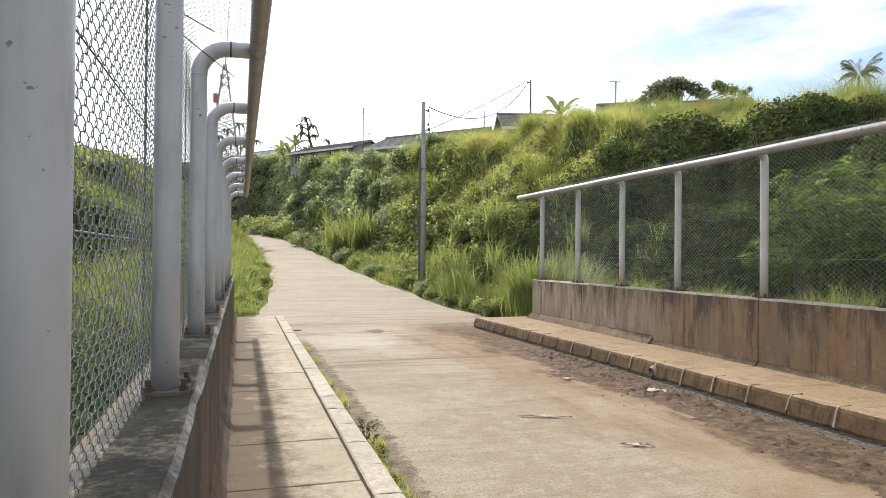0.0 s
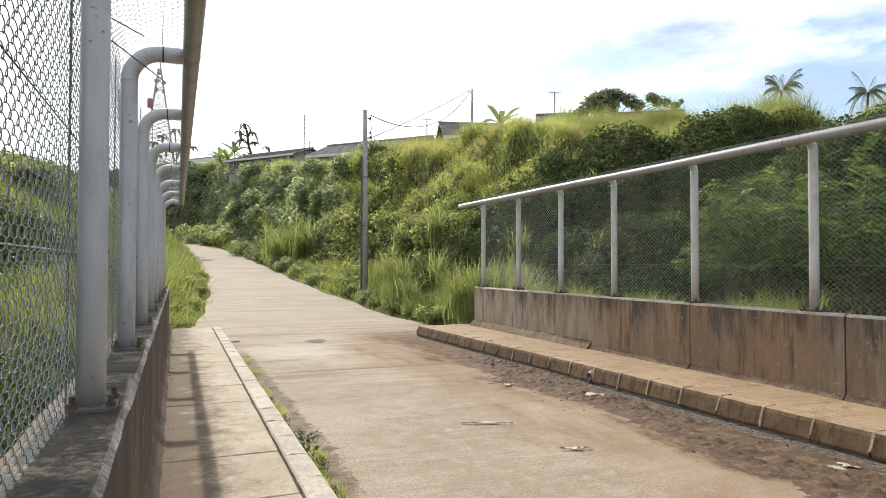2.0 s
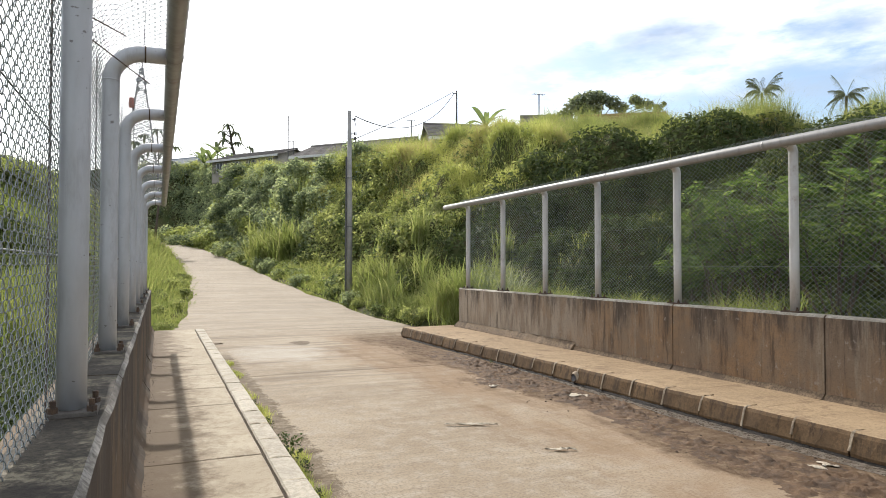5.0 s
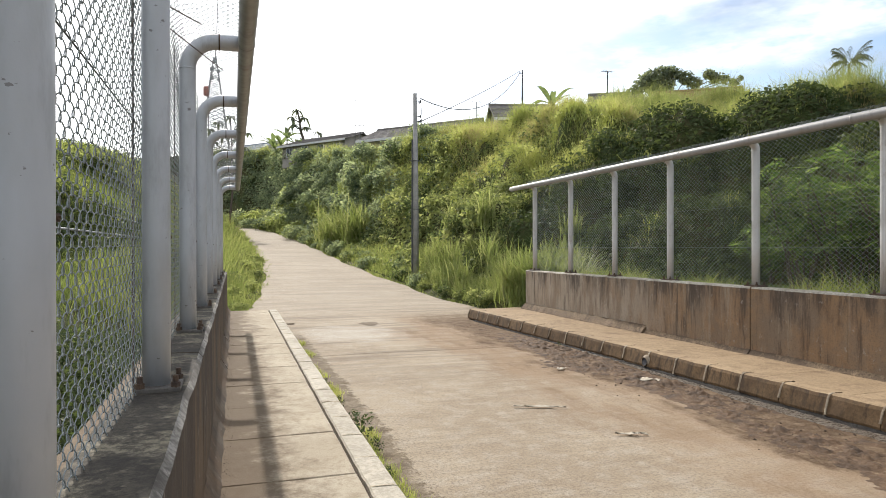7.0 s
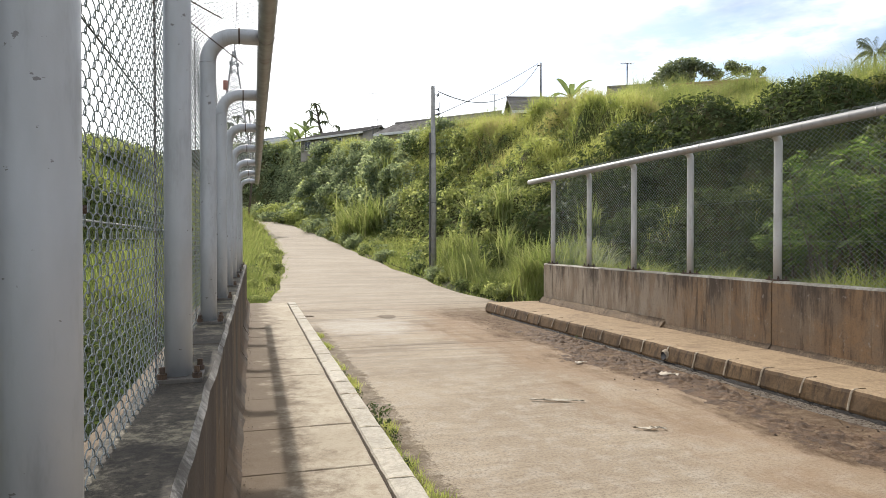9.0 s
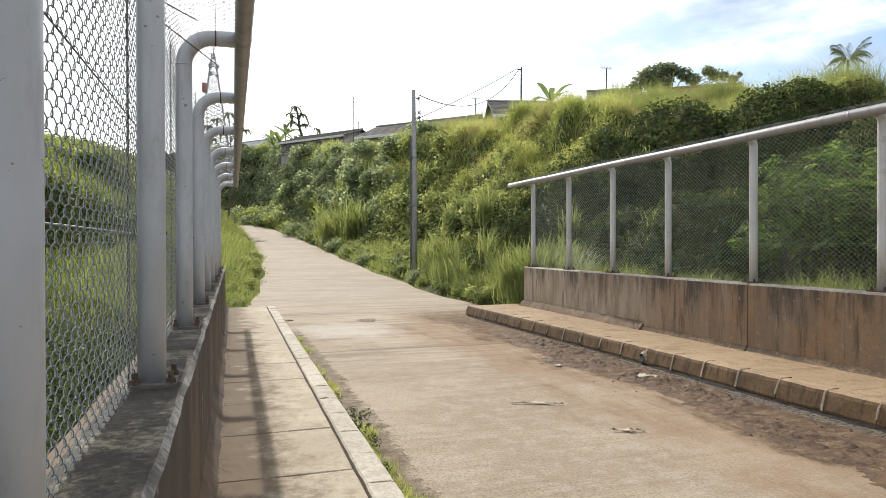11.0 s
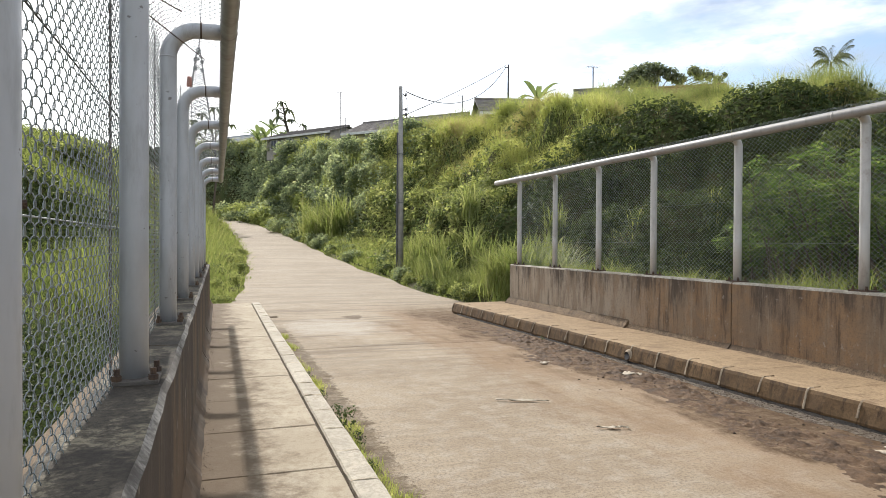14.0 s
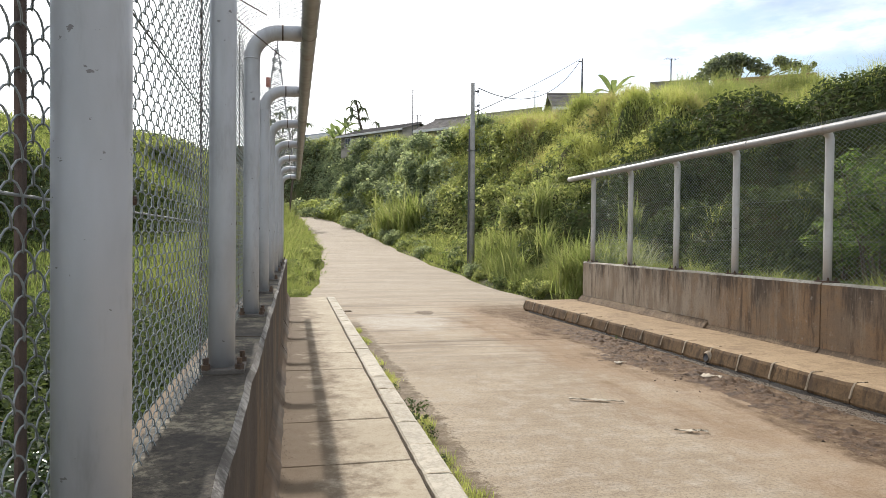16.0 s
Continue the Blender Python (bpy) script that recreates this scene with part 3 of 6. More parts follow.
road_slab("road_deck_1", -14.0, 10.90, 0.8, "brushed concrete bridge deck, muddy along the kerb")
road_slab("road_deck_2", 10.925, 17.20, 0.5, "brushed concrete deck end with drifted silt")
road_slab("road", 17.208, 104.0, 0.45, "narrow brushed concrete road climbing beside the bank")


# ---- bridge: left side runs very slightly askew to the right one ----
def skew(y):
    return 0.009 * (y - 4.0)


def kerb_x(y):
    return float(np.interp(y, [4.0, 15.4], [5.85, 5.62]))


def wall_run(name, outline, y0, y1, lean, materials, parent, seed, step=0.14, label=""):
    """One cast length of parapet: outline of (x, z, roughness, material), drawn along y with worn edges."""
    count = max(2, int((y1 - y0) / step))
    bm = bmesh.new()
    rings = []
    for k in range(count + 1):
        y = y0 + (y1 - y0) * k / count
        ring = []
        for x, z, wear, _ in outline:
            j = noise.noise_vector(Vector((x * 3 + seed, y * 4.0, z * 3))) * wear + noise.noise_vector(Vector((x + seed, y * 14.0, z))) * wear * 0.6
            ring.append(bm.verts.new((x + lean(y) + j.x, y, z + j.z)))
        rings.append(ring)
    n = len(outline)
    for a, b in zip(rings, rings[1:]):
        for k in range(n):
            f = bm.faces.new((a[k], b[k], b[(k + 1) % n], a[(k + 1) % n]))
            f.material_index = outline[k][3]
    bm.faces.new(rings[0])
    bm.faces.new(rings[-1][::-1])
    bmesh.ops.recalc_face_normals(bm, faces=bm.faces)
    ob = part(name, bm, materials[0], parent, label)
    for m in materials[1:]:
        ob.data.materials.append(m)
    return ob


# left parapet
parapet = thing("parapet_left", (0, 0, 0), "low cast concrete parapet with a stained, chipped coping", "parapet", kind="structure")
# index 3, the outer strip: paler concrete that stands for sunlight on it
LEFT_OUT = [(-0.47, -1.4, 0, 0), (-0.46, 1.177, 0.004, 3), (-0.415, 1.182, 0.003, 1), (-0.175, 1.18, 0.006, 2), (-0.153, 1.156, 0.006, 0), (-0.152, 0.7, 0.003, 0), (-0.15, 0.2, 0, 0), (-0.15, -1.4, 0, 0)]
edges = [-10.45, -8.05, -5.65, -3.25, -0.85, 1.55, 3.95, 6.35, 8.75, 11.15, 13.55, 15.6, 17.2]
for k, (a, b) in enumerate(zip(edges, edges[1:])):
    wall_run("panel", LEFT_OUT, a + 0.006, b - 0.006, skew, (M_WALL_L, M_WALLTOP, M_CHIP, M_WALK), parapet, k * 3.7)
core = bmesh.new()
block(core, (-0.45, -10.4, -1.4), (-0.17, 17.1, 1.15))
for v in core.verts:
    v.co.x += skew(v.co.y)
part("joint_filling", core, M_MUD, parapet)
FILLET = [(-0.16, 0.2, 0, 0), (-0.152, 0.40, 0.010, 0), (-0.115, 0.325, 0.012, 0), (-0.070, 0.252, 0.014, 0), (-0.070, 0.2, 0, 0)]
for k, (a, b) in enumerate(zip(edges, edges[1:])):
    wall_run("mortar_fillet", FILLET, a + 0.004, min(b, 16.7) - 0.004, skew, (M_WALL_L,), parapet, 40 + k * 2.1, 0.1)

# left pavement: slabs behind a row of kerbstones
walk_left = bmesh.new()
block(walk_left, (-0.15, -10.4, -0.3), (0.98, 16.70, 0.218))
for v in walk_left.verts:
    v.co.x += skew(v.co.y)
walk_left = tagged(part("pavement_left", walk_left, M_MUD), "raised concrete pavement with sunlit slabs", "pavement", kind="structure")
slab_at = [16.72] + [16.1 - 1.06 * k for k in range(26)]
for k, (b, a) in enumerate(zip(slab_at, slab_at[1:])):
    bm = bmesh.new()
    block(bm, (-0.14, a + 0.005, 0.1), (0.789, b - 0.004, 0.25), 0.006, 1)
    bmesh.ops.subdivide_edges(bm, edges=[e for e in bm.edges if e.calc_length() > 0.5], cuts=6, use_grid_fill=True)
    roughen(bm, 2.6, 0.006, k)
    for v in bm.verts:
        v.co.x += skew(v.co.y)
    part("slab", bm, M_WALK, walk_left)
for k in range(45):
    a = 16.74 - 0.6 * (k + 1)
    bm = bmesh.new()
    prism(bm, [(0.812, -0.1), (0.812, 0.246), (0.825, 0.256), (0.972, 0.256), (0.997, 0.246), (1.012, 0.22), (1.018, -0.1)], a + 0.007, a + 0.593)
    bmesh.ops.subdivide_edges(bm, edges=[e for e in bm.edges if abs(e.verts[0].co.y - e.verts[1].co.y) > 0.3], cuts=5)
    roughen(bm, 6.0, 0.007, k)
    for v in bm.verts:
        v.co.x += skew(v.co.y)
    part("kerbstone", bm, M_KERB_PALE, walk_left)
    bm = prism(bmesh.new(), [(0.818, 0.1), (0.818, 0.250), (0.83, 0.259), (0.97, 0.259), (0.995, 0.249), (1.012, 0.220), (1.017, 0.05)], a - 0.012, a + 0.012)
    bmesh.ops.subdivide_edges(bm, edges=bm.edges[:], cuts=2)
    roughen(bm, 24.0, 0.006, k * 0.9)
    for v in bm.verts:
        v.co.x += skew(v.co.y)
    part("mortar_joint", bm, M_PALEMORTAR, walk_left)

# right pavement and kerb
walk_right = bmesh.new()
prism(walk_right, [(5.92, -0.3), (5.92, 0.225), (6.98, 0.225), (6.98, -0.3)], -10.4, 15.35)
walk_right = tagged(part("pavement_right", walk_right, M_MUD), "raised concrete pavement browned by silt", "pavement", kind="structure")
slab_at = [15.37, 14.9, 12.6, 10.05, 7.6, 6.3, 5.2, 3.9, 2.8, 1.6, 0.4, -2.0, -4.4, -6.8, -9.2, -10.4]
for k, (b, a) in enumerate(zip(slab_at, slab_at[1:])):
    bm = bmesh.new()
    top = [bm.verts.new(p) for p in ((kerb_x(a) + 0.185, a + 0.004, 0.25), (6.96, a + 0.004, 0.252), (6.96, b - 0.004, 0.252), (kerb_x(b) + 0.185, b - 0.004, 0.25))]
    bm.faces.new(top)
    bmesh.ops.subdivide_edges(bm, edges=bm.edges[:], cuts=8, use_grid_fill=True)
    for v in bm.verts:
        v.co.z += 0.006 * noise.noise(v.co * 1.9)
    made = bmesh.ops.extrude_face_region(bm, geom=bm.faces[:])["geom"]
    for v in [g for g in made if isinstance(g, bmesh.types.BMVert)]:
        v.co.z = 0.12
    bmesh.ops.recalc_face_normals(bm, faces=bm.faces)
    part("slab", bm, M_RWALK, walk_right)
DRAIN_Y = 8.30
KERB_STEP = 0.593
for k in range(44):
    b = 15.38 - KERB_STEP * k
    a = b - KERB_STEP
    bm = bmesh.new()
    prism(bm, [(0.20, -0.12), (0.20, 0.245), (0.185, 0.256), (0.045, 0.256), (0.012, 0.243), (-0.008, 0.21), (-0.050, 0.06), (-0.045, 0.03), (0.03, -0.02), (0.03, -0.12)], a + 0.010, b - 0.010)
    bmesh.ops.subdivide_edges(bm, edges=[e for e in bm.edges if abs(e.verts[0].co.y - e.verts[1].co.y) > 0.3], cuts=6)
    roughen(bm, 5.0, 0.010, k * 1.9)
    for v in bm.verts:
        v.co.x += kerb_x(v.co.y)
    bm.normal_update()
    for q in bm.faces:
        q.material_index = 1 if q.normal.z > 0.75 else 0
    part("kerbstone", bm, M_KERB_BROWN, walk_right).data.materials.append(M_RWALK)
    bm = bmesh.new()
    w, low, far_in = 0.007 + 0.008 * random.random(), 0.04 + 0.06 * random.random(), 0.06 + 0.09 * random.random()
    prism(bm, [(0.05, 0.2), (far_in, 0.2572), (0.040, 0.2575), (0.010, 0.247), (-0.012, 0.213), (-0.054, low), (0.02, low - 0.03)], b - w, b + w)
    bmesh.ops.subdivide_edges(bm, edges=bm.edges[:], cuts=3)
    roughen(bm, 26.0, 0.008, k * 0.7)
    for v in bm.verts:
        v.co.x += kerb_x(v.co.y) - 0.003
    part("mortar_joint", bm, M_MORTAR, walk_right)
# wet silt that lies against the kerb's foot
for k in range(8):
    bm = bmesh.new()
    a, b = 3.0 + 1.5 * k, 4.5 + 1.5 * k
    rows = []
    for j in range(31):
        y = a + (b - a) * j / 30
        wide = 0.03 + 0.06 * noise.noise(Vector((y * 1.7, 0, 2))) + 0.05 * noise.noise(Vector((y * 8, 0, 5)))
        wide = max(0.015, wide * min(1.0, (14.6 - y) / 5.0))
        rows.append([bm.verts.new((kerb_x(y) + dx, y, z)) for dx, z in ((0.04, 0.05), (-0.046 + 0.01 * noise.noise(Vector((y * 9, 1, 5))), 0.034), (-0.050 - wide * 0.5, 0.012), (-0.052 - wide, -0.006))])
    for p, q in zip(rows, rows[1:]):
        for j in range(3):
            bm.faces.new((p[j], q[j], q[j + 1], p[j + 1]))
    bmesh.ops.recalc_face_normals(bm, faces=bm.faces)
    part("silt_strip", bm, M_WETMUD, walk_right, "wet black silt", True)
# drain mouth in the kerb
drain = thing("drain_pipe", (kerb_x(DRAIN_Y) - 0.030, DRAIN_Y, 0.095), "small round drain mouth with a mortar collar in the kerb", "drain")
drain.rotation_euler = (0, radians(15.7), 0)
bm = bmesh.new()
tube(bm, [(-0.026, 0, 0), (-0.022, 0, 0), (0.12, 0, 0)], [0.060, 0.063, 0.063], 20, False)
tube(bm, [(-0.026, 0, 0), (0.12, 0, 0)], 0.056, 20, False)
for k in range(20):
    bm.verts.ensure_lookup_table()
    bm.faces.new((bm.verts[k], bm.verts[(k + 1) % 20], bm.verts[60 + (k + 1) % 20], bm.verts[60 + k]))
part("pipe", bm, M_MUD, drain, "dirt-black pipe end")
bm = bmesh.new()
tube(bm, [(-0.024, 0, 0.002), (-0.012, 0, 0.008), (0.03, 0, 0.012)], [0.064, 0.086, 0.110], 20, False)
roughen(bm, 14, 0.004)
part("collar", bm, M_MORTAR, drain, "pale mortar collar", True)
# black disc across the mouth: the dark inside put in as colour
bm = bmesh.new()
tube(bm, [(-0.023, 0, 0), (-0.014, 0, 0)], 0.057, 20)
part("inside", bm, M_CABLE, drain, "black disc for the pipe's dark inside")

# right parapet
parapet_r = thing("parapet_right", (0, 0, 0), "cast concrete parapet wall, rust-brown and streaked with black", "parapet", kind="structure")
RIGHT_OUT = [(7.24, -0.6, 0, 0), (7.24, 1.19, 0.004, 1), (6.99, 1.204, 0.004, 1), (6.962, 1.192, 0.006, 1), (6.95, 1.172, 0.004, 0), (6.95, 0.7, 0.002, 0), (6.955, 0.2, 0, 0), (6.955, -0.6, 0, 0)]
edges = [-10.4, -6.8, -4.4, -2.0, 0.4, 2.8, 5.2, 7.6, 10.05, 12.6, 15.05]
flat_lean = lambda y: 0.0
for k, (a, b) in enumerate(zip(edges, edges[1:])):
    shift = (lambda y: 0.025) if b > 11 else flat_lean
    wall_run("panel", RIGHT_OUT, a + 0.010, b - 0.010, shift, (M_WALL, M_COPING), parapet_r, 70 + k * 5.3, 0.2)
    if b < 11:
        mid = a + (b - a) * (0.36 + 0.05 * (k % 2))
        bm = bmesh.new()
        block(bm, (6.944, mid - 0.012, 0.4), (6.96, mid + 0.012, 1.16), 0.004, 1)
        roughen(bm, 7, 0.004, k)
        part("casting_seam", bm, M_WALL, parapet_r)
bm = bmesh.new()
block(bm, (6.99, -10.3, -0.6), (7.2, 15.0, 1.16))
part("joint_filling", bm, M_MUD, parapet_r)
FILLET_R = [(6.96, 0.2, 0, 0), (6.902, 0.2, 0, 0), (6.900, 0.255, 0.014, 0), (6.925, 0.285, 0.014, 0), (6.950, 0.315, 0.012, 0), (6.96, 0.33, 0, 0)]
FILLET_END = [(6.96, 0.2, 0, 0), (6.85, 0.2, 0, 0), (6.845, 0.256, 0.016, 0), (6.89, 0.31, 0.016, 0), (6.955, 0.375, 0.016, 0), (6.96, 0.39, 0, 0)]
for k, (a, b) in enumerate(zip(edges, edges[1:])):
    wall_run("mortar_fillet", FILLET_END if a > 9 else FILLET_R, a + 0.004, b - 0.004, flat_lean, (M_FILLET,), parapet_r, 90 + k * 2.1, 0.1)


# ---- fences: bent pipe posts, a top rail, wire mesh ----
def base_plate(post, x, z, side, bolts=True):
    bm = bmesh.new()
    half = 0.135 if side > 0 else 0.105
    block(bm, (x - 0.085, -half, z), (x + 0.085, half, z + 0.020), 0.003, 1)
    roughen(bm, 9, 0.002)
    part("base_plate", bm, M_BOLT if side > 0 else M_PLATE, post)
    for dx in (-0.066, 0.066):
        for dy in (-0.085, 0.085):
            bm = bmesh.new()
            tube(bm, [(x + dx, dy, z + 0.018), (x + dx, dy, z + 0.040)], 0.0195, 6)
            tube(bm, [(x + dx, dy, z + 0.040), (x + dx, dy, z + 0.066)], 0.0115, 8)
            part("bolt", bm, M_BOLT, post)


def bent_post(name, at, out, rail_x, rail_z, r, material, label, group, turn=0.20):
    """A pipe post that bends over at the top to carry the rail; out is the post's own x."""
    post = thing(name, at, label, "fence post", group)
    zb, way = at[2], 1 if rail_x > out else -1
    pts = [(0, 0, 0.012), (0, 0, 0.6), (0, 0, rail_z - turn - zb)]
    for k in range(1, 10):
        a = math.pi / 2 * k / 9
        pts.append((way * turn * (1 - math.cos(a)), 0, rail_z - zb - turn + turn * math.sin(a)))
    pts.append((rail_x - out - way * 0.045, 0, rail_z - zb))
    bm = bmesh.new()
    tube(bm, pts, r, 24)
    part("pipe", bm, material, post, smooth=True)
    bm = bmesh.new()
    tube(bm, [(way * (turn + 0.004), 0, rail_z - zb), (way * (turn + 0.014), 0, rail_z - zb)], r + 0.0025, 24)
    part("weld_ring", bm, M_BOLT, post, smooth=True)
    bm = bmesh.new()
    tube(bm, [(0, 0, rail_z - turn - zb - 0.006), (0, 0, rail_z - turn - zb + 0.004)], r + 0.0018, 24)
    part("weld_ring", bm, material, post, smooth=True)
    return post


def mesh_net(name, y0, y1, profile, lean, pitch, row, steps, wire, material, parent):
    """Woven wire mesh: flattened spirals that run along the fence, each hooked into the next."""
    prof = np.array(profile, float)
    run = np.concatenate([[0], np.cumsum(np.hypot(*np.diff(prof, axis=0).T))])
    rows = int(run[-1] / row)
    t = np.arange(int((y1 - y0) / pitch * steps) + 1) / steps
    tri = 2 * np.abs(2 * (t - np.floor(t + 0.5))) - 1
    tri = np.sin(tri * math.pi / 2) * 0.85 + tri * 0.15
    depth = -0.0062 * np.sin(2 * math.pi * t)
    y = y0 + t * pitch
    verts, faces, base = [], [], 0
    rng = np.random.default_rng(5)
    for k in range(rows):
        sag = 0.004 * np.sin(y * 1.7 + k * 0.15) + rng.normal(0, 0.0012)
        v = (k + 0.5) * row + tri * row * 0.58 + sag
        shift = pitch * 0.5 * (k % 2)
        x = np.interp(v, run, prof[:, 0]) + lean * (y - 4.0) + depth + 0.006 * np.sin(y * 2.3 + k * 0.07)
        z = np.interp(v, run, prof[:, 1])
        p = np.stack([x, y + shift, z], 1)
        d = np.gradient(p, axis=0)
        d /= np.linalg.norm(d, axis=1)[:, None]
        n1 = np.cross(d, (1.0, 0.02, 0.3))
        n1 /= np.linalg.norm(n1, axis=1)[:, None]
        n2 = np.cross(d, n1)
        for j in range(3):
            a = math.tau * j / 3
            verts.append(p + wire * (n1 * math.cos(a) + n2 * math.sin(a)))
        m = len(y)
        i = np.arange(m - 1)
        for j in range(3):
            u, w = base + j * m + i, base + ((j + 1) % 3) * m + i
            faces.append(np.stack([u, u + 1, w + 1, w], 1))
        base += 3 * m
    ob = sheet(name, np.concatenate(verts), np.concatenate(faces), material, parent, smooth=True)
    return tagged(ob, kind="stuff")


def straight_wire(name, a, b, r, material, parent, sides=6):
    bm = bmesh.new()
    tube(bm, [a, b], r, sides)
    return part(name, bm, material, parent)


RAIL_Z = 3.19
left_posts = [-8.7, -6.75, -4.8, -2.85, -0.85, 1.125] + [2.98 + 1.955 * k for k in range(8)]
first = None
for y in left_posts:
    x = -0.292 + skew(y)
    if first is None:
        first = bent_post("fence_post", (x, y, 1.18), -0.292, 0.094, RAIL_Z, 0.0545, M_STEEL, "grey painted pipe post with a bent top on the parapet", "posts of the tall fence")
        base_plate(first, 0.012, 0.0, -1)
        bm = bmesh.new()
        tube(bm, [(0.045, 0.02, 0.62), (0.056, 0.024, 0.62)], 0.007, 6)
        part("screw", bm, M_BOLT, first)
        bm = bmesh.new()
        block(bm, (-0.084, -0.058, 0.0), (-0.078, -0.026, 1.95), 0.001, 1)
        part("tie_bar", bm, M_RUST, first, "rusty flat bar that holds the mesh")
    else:
        copy_thing(first, Matrix.Translation((x, y, 1.18)))


def rail(name, x, y0, y1, lean, z, r, material, label, sleeves):
    top = thing(name, (x, y0, z), label, "rail")
    bm = bmesh.new()
    pts = [(lean * (y - 4.0), y - y0, 0.004 * math.sin(y * 1.3)) for y in np.linspace(y0, y1, 24)]
    tube(bm, pts, r, 24)
    part("pipe", bm, material, top, smooth=True)
    for y in sleeves:
        bm = bmesh.new()
        tube(bm, [(lean * (y - 4), y - y0 - 0.014, 0), (lean * (y - 4), y - y0, 0.001), (lean * (y - 4), y - y0 + 0.014, 0)], [r + 0.001, r + 0.004, r + 0.001], 24)
        part("weld_seam", bm, material, top, smooth=True)
    return top


rail("top_rail", 0.098, -9.2, 16.98, 0.009, RAIL_Z, 0.057, M_RAIL, "brown-weathered steel top rail of the tall fence", [4.9, 10.8])
net = thing("wire_fence_left", (0, 0, 0), "tall chain-link mesh fixed outside the grey posts", "fence")
LEFT_NET = [(-0.36, 1.17), (-0.36, 2.95), (-0.345, 3.08), (-0.30, 3.18), (-0.22, 3.25), (-0.10, 3.262), (0.09, 3.262)]
mesh_net("mesh_near", 0.0, 4.9, LEFT_NET, 0.009, 0.082, 0.031, 10, 0.0019, M_WIRE, net)
mesh_net("mesh_behind", -2.4, 0.0, LEFT_NET, 0.009, 0.082, 0.031, 4, 0.0018, M_WIRE, net)
mesh_net("mesh_far", 4.9, 16.8, LEFT_NET, 0.009, 0.082, 0.031, 4, 0.0021, M_WIRE, net)
for z in (1.80, 2.26):
    straight_wire("tension_wire", (-0.366 + skew(-9), -9.0, z), (-0.366 + skew(16.7), 16.7, z), 0.0026, M_CABLE if z > 2 else M_WIRE, net)
for a, b, r in (((-0.270, 2.990, 2.760), (-0.147, 3.600, 2.882), 0.0035), ((-0.270, 2.990, 2.676), (-0.045, 4.300, 2.834), 0.0030)):
    straight_wire("tie_rod", a, b, r, M_RUST, net)

right_posts = [14.72, 12.95, 11.22, 9.53, 7.62, 5.67, 3.80, 1.90, 0.0, -1.9, -3.8, -5.7, -7.6]
first = None
for y in right_posts:
    if first is None:
        first = bent_post("railing_post", (7.07, y, 1.20), 7.07, 6.88, 3.235, 0.055, M_RPOST, "galvanised pipe post with a bent top on the concrete parapet", "posts of the mesh railing", 0.12)
        base_plate(first, 0.0, 0.0, 1)
    else:
        copy_thing(first, Matrix.Translation((7.07, y, 1.20)))
rail("top_rail", 6.87, -9.2, 15.68, 0.0, 3.235, 0.060, M_RRAIL, "pale galvanised top rail of the mesh railing", [14.4, 9.0, 5.9, 3.0])
net = thing("wire_fence_right", (0, 0, 0), "chain-link mesh on the outer side of the galvanised posts", "fence")
RIGHT_NET = [(7.135, 1.19), (7.135, 3.06), (7.11, 3.20), (7.05, 3.27), (6.95, 3.318), (6.83, 3.335)]
mesh_net("mesh", 2.4, 14.75, RIGHT_NET, 0.0, 0.082, 0.031, 4, 0.0021, M_WIRE, net)
for z in (1.75, 2.35):
    straight_wire("tension_wire", (7.142, -7.6, z), (7.142, 14.75, z), 0.0018, M_WIRE, net)


# ---- plants ----
RNG = np.random.default_rng(11)


def slope_normal(x, y, d=0.25):
    gx_ = (land(x + d, y) - land(x - d, y)) / (2 * d)
    gy_ = (land(x, y + d) - land(x, y - d)) / (2 * d)
    n = np.stack([-gx_, -gy_, np.ones_like(gx_)], -1)
    return n / np.linalg.norm(n, axis=-1, keepdims=True)


def blades(feet, high, wide, out, curl):
    """Arrays of bent grass blades: feet (n, 3), height, width, leaning direction (n, 2) and how far each tip bends over."""
    n = len(feet)
    a = RNG.uniform(0, math.tau, n)
    side = np.stack([np.cos(a), np.sin(a), np.zeros(n)], 1) * wide[:, None] * 0.5
    lean = np.concatenate([out, np.zeros((n, 1))], 1)
    mid = feet + lean * (high * curl * 0.32)[:, None] + np.array([0, 0, 1.0]) * (high * 0.58)[:, None]
    tip = feet + lean * (high * curl)[:, None] + np.array([0, 0, 1.0]) * (high * np.clip(1.0 - 0.45 * curl, 0.3, 1))[:, None]
    v = np.stack([feet - side, feet + side, mid - side * 0.8, mid + side * 0.8, tip], 1).reshape(-1, 3)
    k = np.arange(n)[:, None] * 5
    f = np.concatenate([k + [0, 1, 3], k + [0, 3, 2], k + [2, 3, 4]], 1).reshape(-1, 3)
    return v, f


def leaves(at, size, face, longer=1.7):
    """Arrays of folded leaf blades: place (n, 3), size, and the direction that each leaf faces."""
    n = len(at)
    up = face + RNG.normal(0, 0.55, (n, 3))
    up /= np.linalg.norm(up, axis=1, keepdims=True)
    d = RNG.normal(0, 1, (n, 3))
    d -= up * (d * up).sum(1, keepdims=True)
    d /= np.linalg.norm(d, axis=1, keepdims=True)
    s = np.cross(up, d)
    L, W = (size * longer * 0.5)[:, None], (size * 0.5)[:, None]
    fold = up * W * 0.35
    v = np.stack([at - d * L, at + s * W + fold, at + d * L - up * L * 0.25, at - s * W + fold], 1).reshape(-1, 3)
    k = np.arange(n)[:, None] * 4
    f = np.concatenate([k + [0, 1, 2], k + [0, 2, 3]], 1).reshape(-1, 3)
    return v, f


